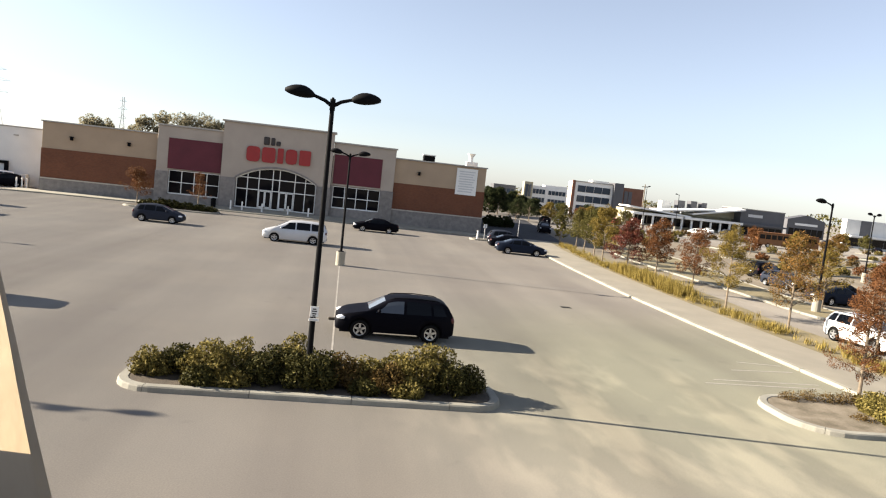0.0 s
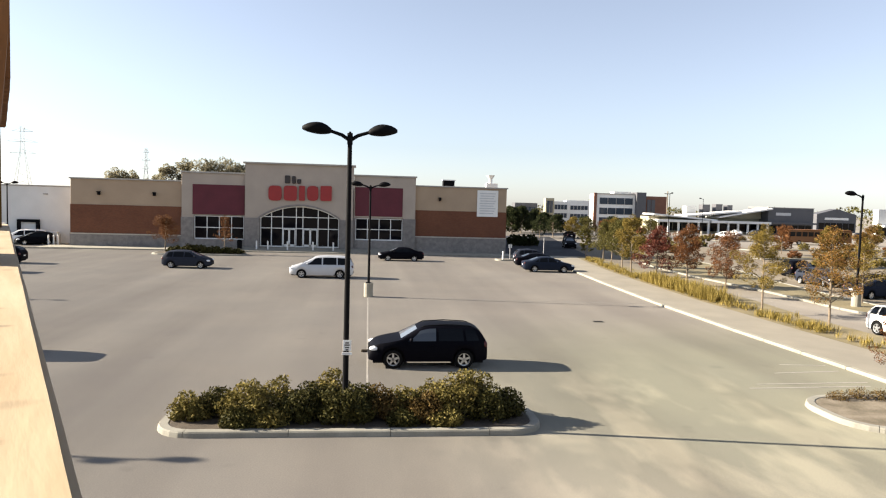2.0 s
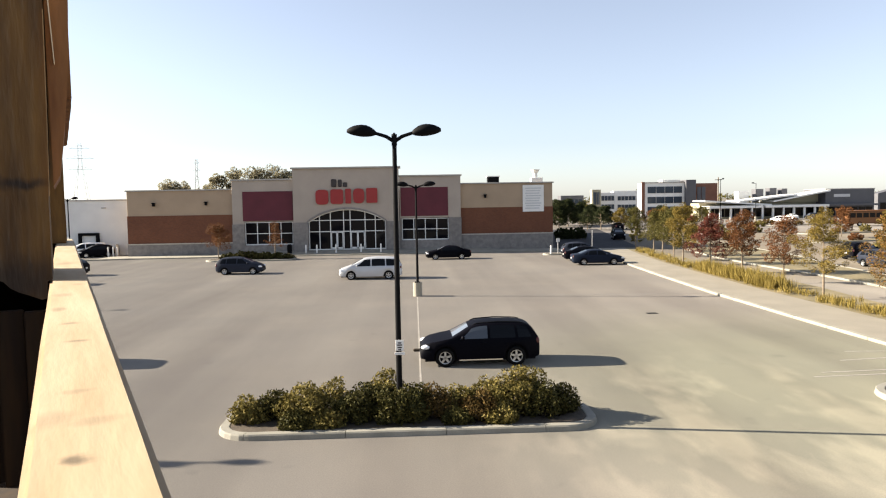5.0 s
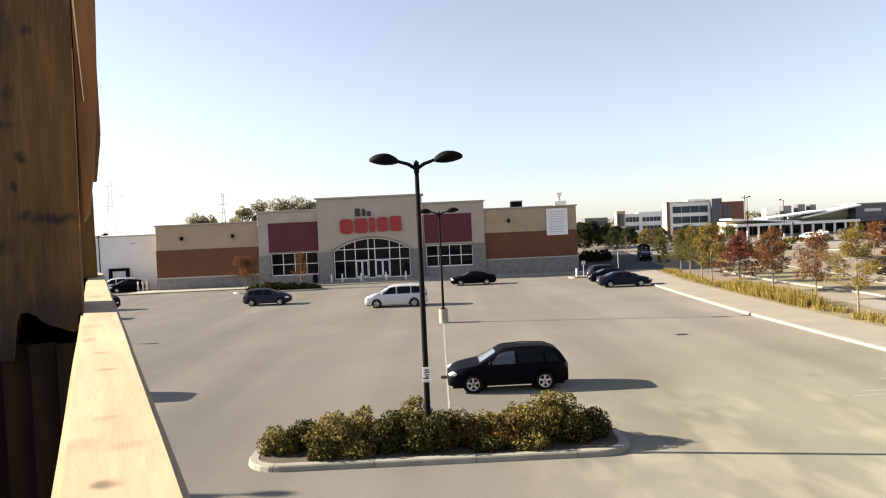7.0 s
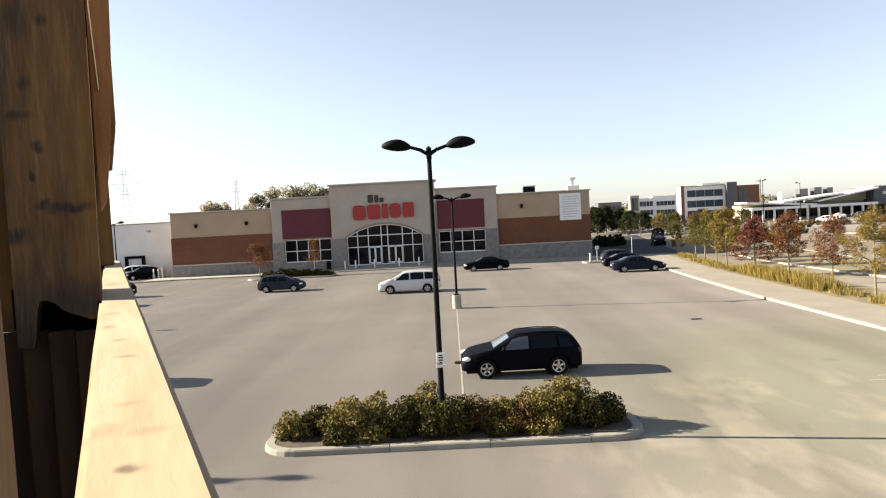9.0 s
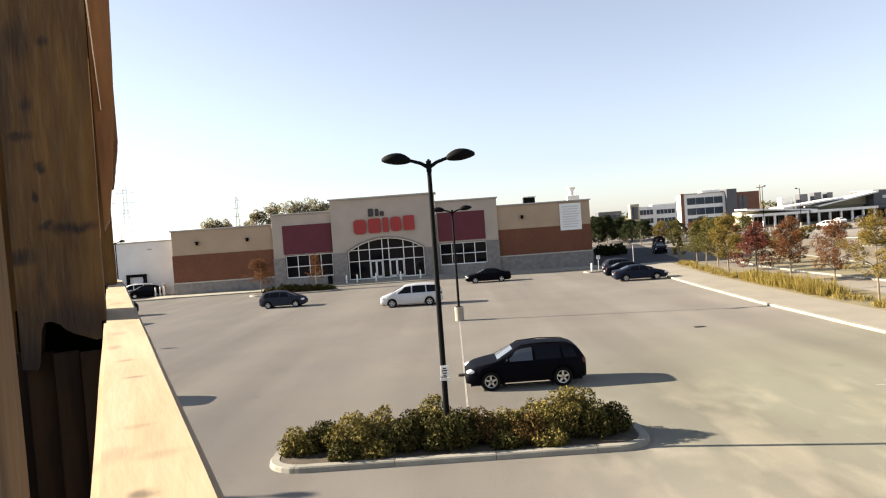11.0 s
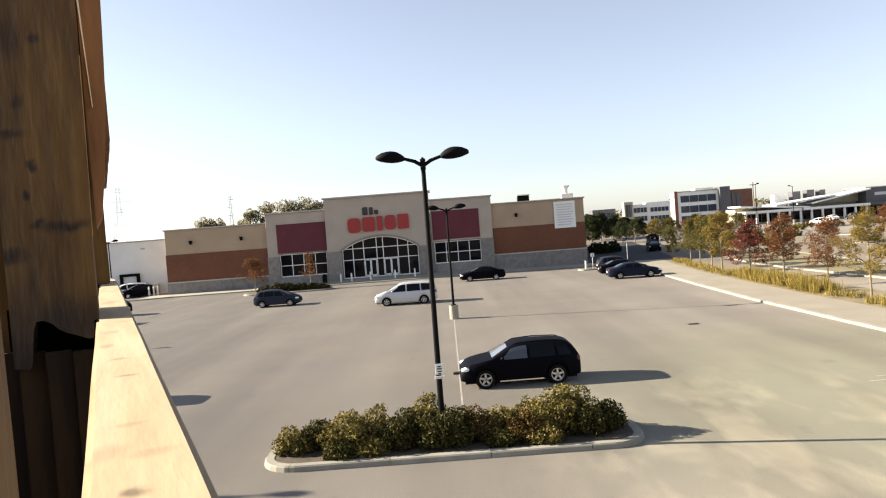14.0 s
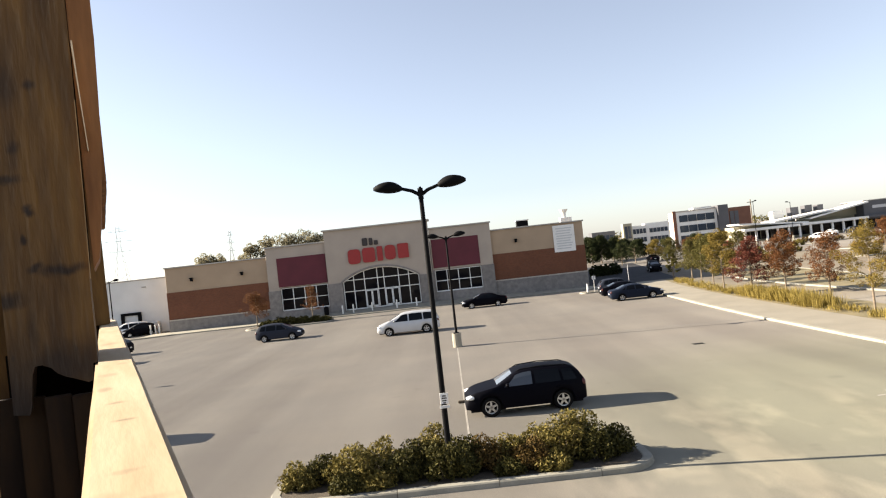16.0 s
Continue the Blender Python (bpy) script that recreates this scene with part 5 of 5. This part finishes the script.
shop = thing("shop_row", "low shop row with sloped white roofs and a columned canopy", "shop")
part("wall", box(79.5, 113, 190, 196, 0, 4.4), OCHREWALL, shop, "ochre wall")
for pts in ([(78.5, 4.9), (78.5, 5.3), (97, 4.0), (97, 3.6)], [(97.5, 4.5), (97.5, 4.9), (113.2, 7.6), (113.2, 7.2)], [(88, 4.6), (88, 5.0), (104, 6.6), (104, 6.2)]):
    part("sloped_roof", prism(pts, 184, 192), WHITE, shop, "sloping white roof edge")
part("gable_wall", prism([(98, 4.4), (113, 7.2), (113, 4.4)], 189, 191.5), OCHREWALL, shop)
for a, b in ((79.5, 94.4), (95, 112.6)):
    part("canopy", box(a, b, 183.5, 190, 3.05, 3.7), WHITE, shop, "white canopy fascia")
for k in range(12):
    x = 80 + 2.9 * k
    part("column", box(x - 0.22, x + 0.22, 184, 184.5, 0, 3.05), WHITE, shop)
far_windows(shop, 81, 112, 0.5, 2.8, 189.95, 11, 0, SHOPGLASS)
part("sign_wing", box(112.7, 126.4, 185.5, 196, 0, 7.7), DARKBRICK, shop, "dark grey clad sign wing")
part("sign_print", box(115, 119.5, 185.4, 185.48, 5.6, 6.4), GREYBAR, shop)
part("wing_canopy", box(112.5, 126.6, 184, 185.4, 3.2, 3.7), DARKBRICK, shop)
far_windows(shop, 113.4, 126, 0.5, 2.9, 185.44, 6, 0, SHOPGLASS)
part("roof_edge", box(112.6, 126.5, 185.4, 196, 7.7, 7.9), FLASHING, shop)
for x, w, h in ((92, 3, 6.6), (97, 2.2, 7.2), (101, 2.0, 7.4), (104.5, 1.6, 7.2)):
    part("roof_plant", box(x, x + w, 193, 195.5, 4.4, h + 1.0), OFFWHITE if x < 96 else DARKBRICK, shop)

shop2 = thing("shop", "dark grey shop with a pale sign band", "shop")
part("wall", box(158, 173, 230, 234, 0, 6.4), DARKBRICK, shop2)
part("roof", prism([(158, 6.4), (165.5, 8.3), (173, 6.4)], 230, 234), DARKBRICK, shop2)
part("sign_print", box(161, 170, 229.9, 229.98, 4.4, 5.2), WHITE, shop2)
far_windows(shop2, 158.6, 172.4, 0.6, 3.4, 229.94, 6, 0, SHOPGLASS)
shop3 = thing("shop", "white shop with a dark entrance panel", "shop")
part("wall", box(142, 175, 180, 182, 0, 8.1), OFFWHITE, shop3)
part("entrance_panel", box(146.5, 149.8, 179.85, 179.98, 3.2, 8.0), DARKBRICK, shop3)
part("canopy", box(142, 175, 177.5, 179.95, 3.2, 3.7), WHITE, shop3)
far_windows(shop3, 143, 174, 0.6, 3.0, 179.94, 8, 0, SHOPGLASS)

bus = thing("bus", "long orange-brown bus parked in the far lot", "bus", pose(91.5, 133, 0, 0, 0, 4))
part("body", box(-7.4, 7.4, -1.25, 1.25, 0.5, 2.9, 0.15), BUSPAINT, bus)
part("roof", box(-7.2, 7.2, -1.15, 1.15, 2.9, 3.1, 0.08), BUSPAINT, bus)
for k in range(10):
    part("side_window", box(-6.9 + 1.38 * k, -5.75 + 1.38 * k, -1.275, -1.24, 1.7, 2.6), CARGLASS, bus)
tyre, rim = wheel_meshes(0.48, 0.28)
for x in (-4.8, 4.6):
    for s in (-1, 1):
        w = new("wheel", tyre)
        w.parent, w.matrix_basis = bus, pose(x, s * 1.12, 0.48, 0, 0, 0 if s > 0 else 180)
        q = new("rim", rim)
        q.parent = w


PYLON_STEEL = mat("pale_pylon_steel", (0.2, 0.2, 0.2), 0.6, 0.05, 2)


def pylon(x, y, h, w, reach=1.0):
    """A lattice tower with three cross arms."""
    root = thing("pylon", "tall pale lattice power pylon on the skyline", "pylon", pose(x, y, 0, 0, 0, 12))
    bm = bmesh.new()
    def half(z):
        return w * (1 - 0.82 * min(1, z / (h * 0.7))) if z < h * 0.7 else w * 0.18
    lv = [h * k / 12 for k in range(13)]
    for z0, z1 in zip(lv, lv[1:]):
        a, b = half(z0), half(z1)
        c0 = [(-a, -a), (a, -a), (a, a), (-a, a)]
        c1 = [(-b, -b), (b, -b), (b, b), (-b, b)]
        for k in range(4):
            tube((*c0[k], z0), (*c1[k], z1), 0.07, 0.07, 4, bm)
            tube((*c0[k], z0), (*c1[(k + 1) % 4], z1), 0.04, 0.04, 4, bm)
    part("mast", bm, PYLON_STEEL, root)
    for z, r in ((0.66, 5.5 * reach), (0.8, 6.5 * reach), (0.93, 4.5 * reach)):
        bm = bmesh.new()
        for s in (-1, 1):
            tube((0, 0, h * z), (s * r, 0, h * z), 0.09, 0.06, 4, bm)
            tube((0, 0, h * z + 1.6), (s * r, 0, h * z), 0.06, 0.04, 4, bm)
        part("cross_arm", bm, PYLON_STEEL, root)
    return root


pylon(-162, 350, 37.5, 4.5)
pylon(-106, 350, 29, 2.4, 0.3)
pylon(-245, 470, 36, 4)
mast = thing("utility_pole", "thin utility pole on the skyline", "utility pole", pose(96, 215, 0))
part("pole", tube((0, 0, 0), (0, 0, 12.3), 0.22, 0.16, 8), BARK, mast)
part("cross_arm", box(-1.1, 1.1, -0.08, 0.08, 11.4, 11.6), BARK, mast)

# far woods behind everything, one mesh
rng = np.random.default_rng(21)
places = []
for k in range(1500):
    a = radians(rng.uniform(-75, 75))
    far = rng.uniform(330, 430)
    c = np.array([far * math.sin(a), far * math.cos(a), rng.uniform(0, 1) ** 0.7 * (7.0 + 2.2 * math.sin(a * 23) + 1.5 * math.sin(a * 61))])
    for j in range(16):
        v = rng.normal(size=(3, 3))
        v /= np.linalg.norm(v, axis=1)[:, None]
        s = rng.uniform(0.5, 1.1)
        places.append((c + v[0] * np.array([3.0, 3.0, 1.4]) * rng.uniform(0.3, 1), v[1] * s, np.cross(v[1], v[2]) * s))
g = quads("far_woods", places, LEAF_GREEN)
tagged(g, "hazy line of distant autumn woods", "woods", kind="stuff")

# ---- timber guard on the raised platform ----
GUARD = pose(-0.506, 0.863, 0, 0, 0, 26.2)


def rough_board(x0, x1, y0, y1, z0, z1, seed, bevel=0.006, wave=0.0015):
    """A sawn board with eased, slightly uneven edges; its long way is y or z."""
    bm = bmesh.new()
    bmesh.ops.create_cube(bm, size=1)
    for v in bm.verts:
        v.co = Vector((x0 + (v.co.x + 0.5) * (x1 - x0), y0 + (v.co.y + 0.5) * (y1 - y0), z0 + (v.co.z + 0.5) * (z1 - z0)))
    lengths = (x1 - x0, y1 - y0, z1 - z0)
    ax = lengths.index(max(lengths))
    cuts = min(60, int(max(lengths) / 0.12))
    bmesh.ops.bevel(bm, geom=bm.edges[:], offset=bevel, segments=2, affect="EDGES")
    es = [e for e in bm.edges if abs(e.verts[0].co[ax] - e.verts[1].co[ax]) > 0.8 * max(lengths)]
    bmesh.ops.subdivide_edges(bm, edges=es, cuts=cuts)
    for v in bm.verts:
        n = noise.noise_vector(Vector(v.co) * 2.3 + Vector((seed * 7.1, 0, 0)))
        n[ax] = 0
        v.co += n * wave
    return bm


guard = thing("timber_guard", "pine timber guard rail with tall posts on a raised platform", "railing", GUARD)
part("stud_wall", box(0.02, 0.12, -3.0, 8.0, 0, 5.862), FOUNDATION, guard, "dark wall under the rail")
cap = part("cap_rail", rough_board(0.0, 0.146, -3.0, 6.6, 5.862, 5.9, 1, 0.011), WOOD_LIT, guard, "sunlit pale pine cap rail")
for k, y0 in enumerate((-0.82, 2.3, 5.75)):
    edge = (-0.035, 0.03, 0.085)[k]
    if k == 1:
        # the foot of this post is cut by a rounded hollow, its shade painted black
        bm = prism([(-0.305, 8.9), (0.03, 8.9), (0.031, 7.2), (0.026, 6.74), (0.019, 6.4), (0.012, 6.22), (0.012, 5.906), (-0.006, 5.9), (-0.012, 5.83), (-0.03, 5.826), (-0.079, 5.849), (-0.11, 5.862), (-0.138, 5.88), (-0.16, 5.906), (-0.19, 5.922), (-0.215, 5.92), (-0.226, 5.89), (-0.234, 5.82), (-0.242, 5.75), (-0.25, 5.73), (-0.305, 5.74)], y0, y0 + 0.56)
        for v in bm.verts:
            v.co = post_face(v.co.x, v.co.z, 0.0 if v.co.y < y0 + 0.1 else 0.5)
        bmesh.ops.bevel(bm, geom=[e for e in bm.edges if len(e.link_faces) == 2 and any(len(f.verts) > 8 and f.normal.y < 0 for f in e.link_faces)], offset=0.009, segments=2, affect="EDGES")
        post = part("post", bm, WOOD_UP, guard, "tall rough pine post with a rounded hollow at its foot")
        part("hollow_back", box(-0.36, -0.004, y0 + 0.42, y0 + 0.46, 5.5, 5.95), WOOD_BLACK, post, "back of the hollow, black as shade")
        for a, b in ((-0.44, -0.322), (-0.32, -0.212), (-0.21, -0.106), (-0.104, -0.004)):
            part("skirt_board", rough_board(a, b, y0 + 0.02 - 0.73 * (a - 0.03), y0 + 0.06 - 0.73 * (a - 0.03), 3.0, 5.765, 41 + int(100 * a), 0.004, 0.002), WOOD_SHADED, post, "skirt board darkened as shade")
    else:
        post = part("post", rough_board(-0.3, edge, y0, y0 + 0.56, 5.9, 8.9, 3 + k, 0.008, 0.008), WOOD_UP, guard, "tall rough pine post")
        part("post_foot", rough_board(-0.62, -0.004, y0 + 0.16, y0 + 0.5, 3.0, 5.895, 23 + k, 0.006, 0.004), WOOD_SHADED, post, "boarding darkened as shade")
    back = 0.55 if k == 1 else 0.03
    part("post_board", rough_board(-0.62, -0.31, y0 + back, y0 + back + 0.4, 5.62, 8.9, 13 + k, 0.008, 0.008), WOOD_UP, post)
brace = part("brace", prism([(0.034, 8.9), (0.129, 8.9), (0.127, 7.26), (0.119, 7.0), (0.112, 6.83), (0.1, 6.68), (0.088, 6.55), (0.072, 6.43), (0.06, 6.336), (0.034, 6.29)], 2.31, 2.84), WOOD_WARM, guard, "orange-brown pine brace cut to a taper")
header = part("header_board", rough_board(0.036, 0.126, 2.845, 5.74, 6.72, 8.9, 31, 0.008, 0.004), WOOD_WARM, guard, "deep orange-brown pine header board")
# unseen floor, and an unseen side wall added to shade the boarding
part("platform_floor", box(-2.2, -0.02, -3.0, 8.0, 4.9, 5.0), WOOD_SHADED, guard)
part("shade_wall", box(-2.25, -2.15, -3.0, 8.0, 5.0, 5.9), WOOD_SHADED, guard)
part("platform_wall", box(-2.2, -2.1, -3.0, 8.0, 0, 4.9), FOUNDATION, guard)
# pale strips: painted gap light along the brace, painted edge highlight along the post
bm = prism([(0.036, 7.25), (0.0425, 7.25), (0.052, 7.0), (0.0615, 6.785), (0.0585, 6.785), (0.048, 7.0)], 2.285, 2.31)
part("gap_light_strip", bm, WOOD_GAP_LIGHT, brace, "pale strip painted as light through a gap")
bm = prism([(0.026, 7.0), (0.03, 7.0), (0.025, 6.6), (0.018, 6.25), (0.0155, 6.25), (0.021, 6.6)], 2.288, 2.3)
part("highlight_strip", bm, WOOD_HIGHLIGHT, guard, "pale strip painted as the edge highlight of the post")

# ---- planted strips of the far lot ----
for k, (x0, y0, x1, y1) in enumerate([(46, 72, 70, 80), (52, 88, 84, 97), (62, 108, 96, 116), (44, 122, 66, 134), (100, 120, 128, 128), (74, 140, 104, 148), (120, 146, 150, 156)]):
    d = Vector((x1 - x0, y1 - y0)).normalized()
    s = Vector((-d.y, d.x)) * 1.3
    pts = [(x0 - s.x, y0 - s.y), (x1 - s.x, y1 - s.y), (x1 + s.x, y1 + s.y), (x0 + s.x, y0 + s.y)]
    flat("far_bed", "dry planted strip in the far lot", pts, 0.12, DRYGRASS, "planting bed")
    kerb_run("far_kerb", "pale kerb of a planted strip", pts + pts[:1], 0.25, 0.16, 6.0, material=KERB_OLD)
    for j in range(7):
        q = Vector((x0, y0)).lerp(Vector((x1, y1)), (j + 0.5) / 7)
        shrub("brown autumn shrub in the far lot", q.x, q.y, 0.9 + 0.25 * (j % 3), 0.9, (SHRUB_BROWN, SHRUB, LEAF_RUST)[(j + k) % 3], 200 + 10 * k + j, 0.11, 0.1, per=34)
    if k % 2 == 0:
        tree("young autumn tree in the far lot", (x0 + x1) / 2, (y0 + y1) / 2, 4.2, 1.4, (LEAF_ORANGE, LEAF_GOLD)[k // 2 % 2], 300 + k, size=0.14)
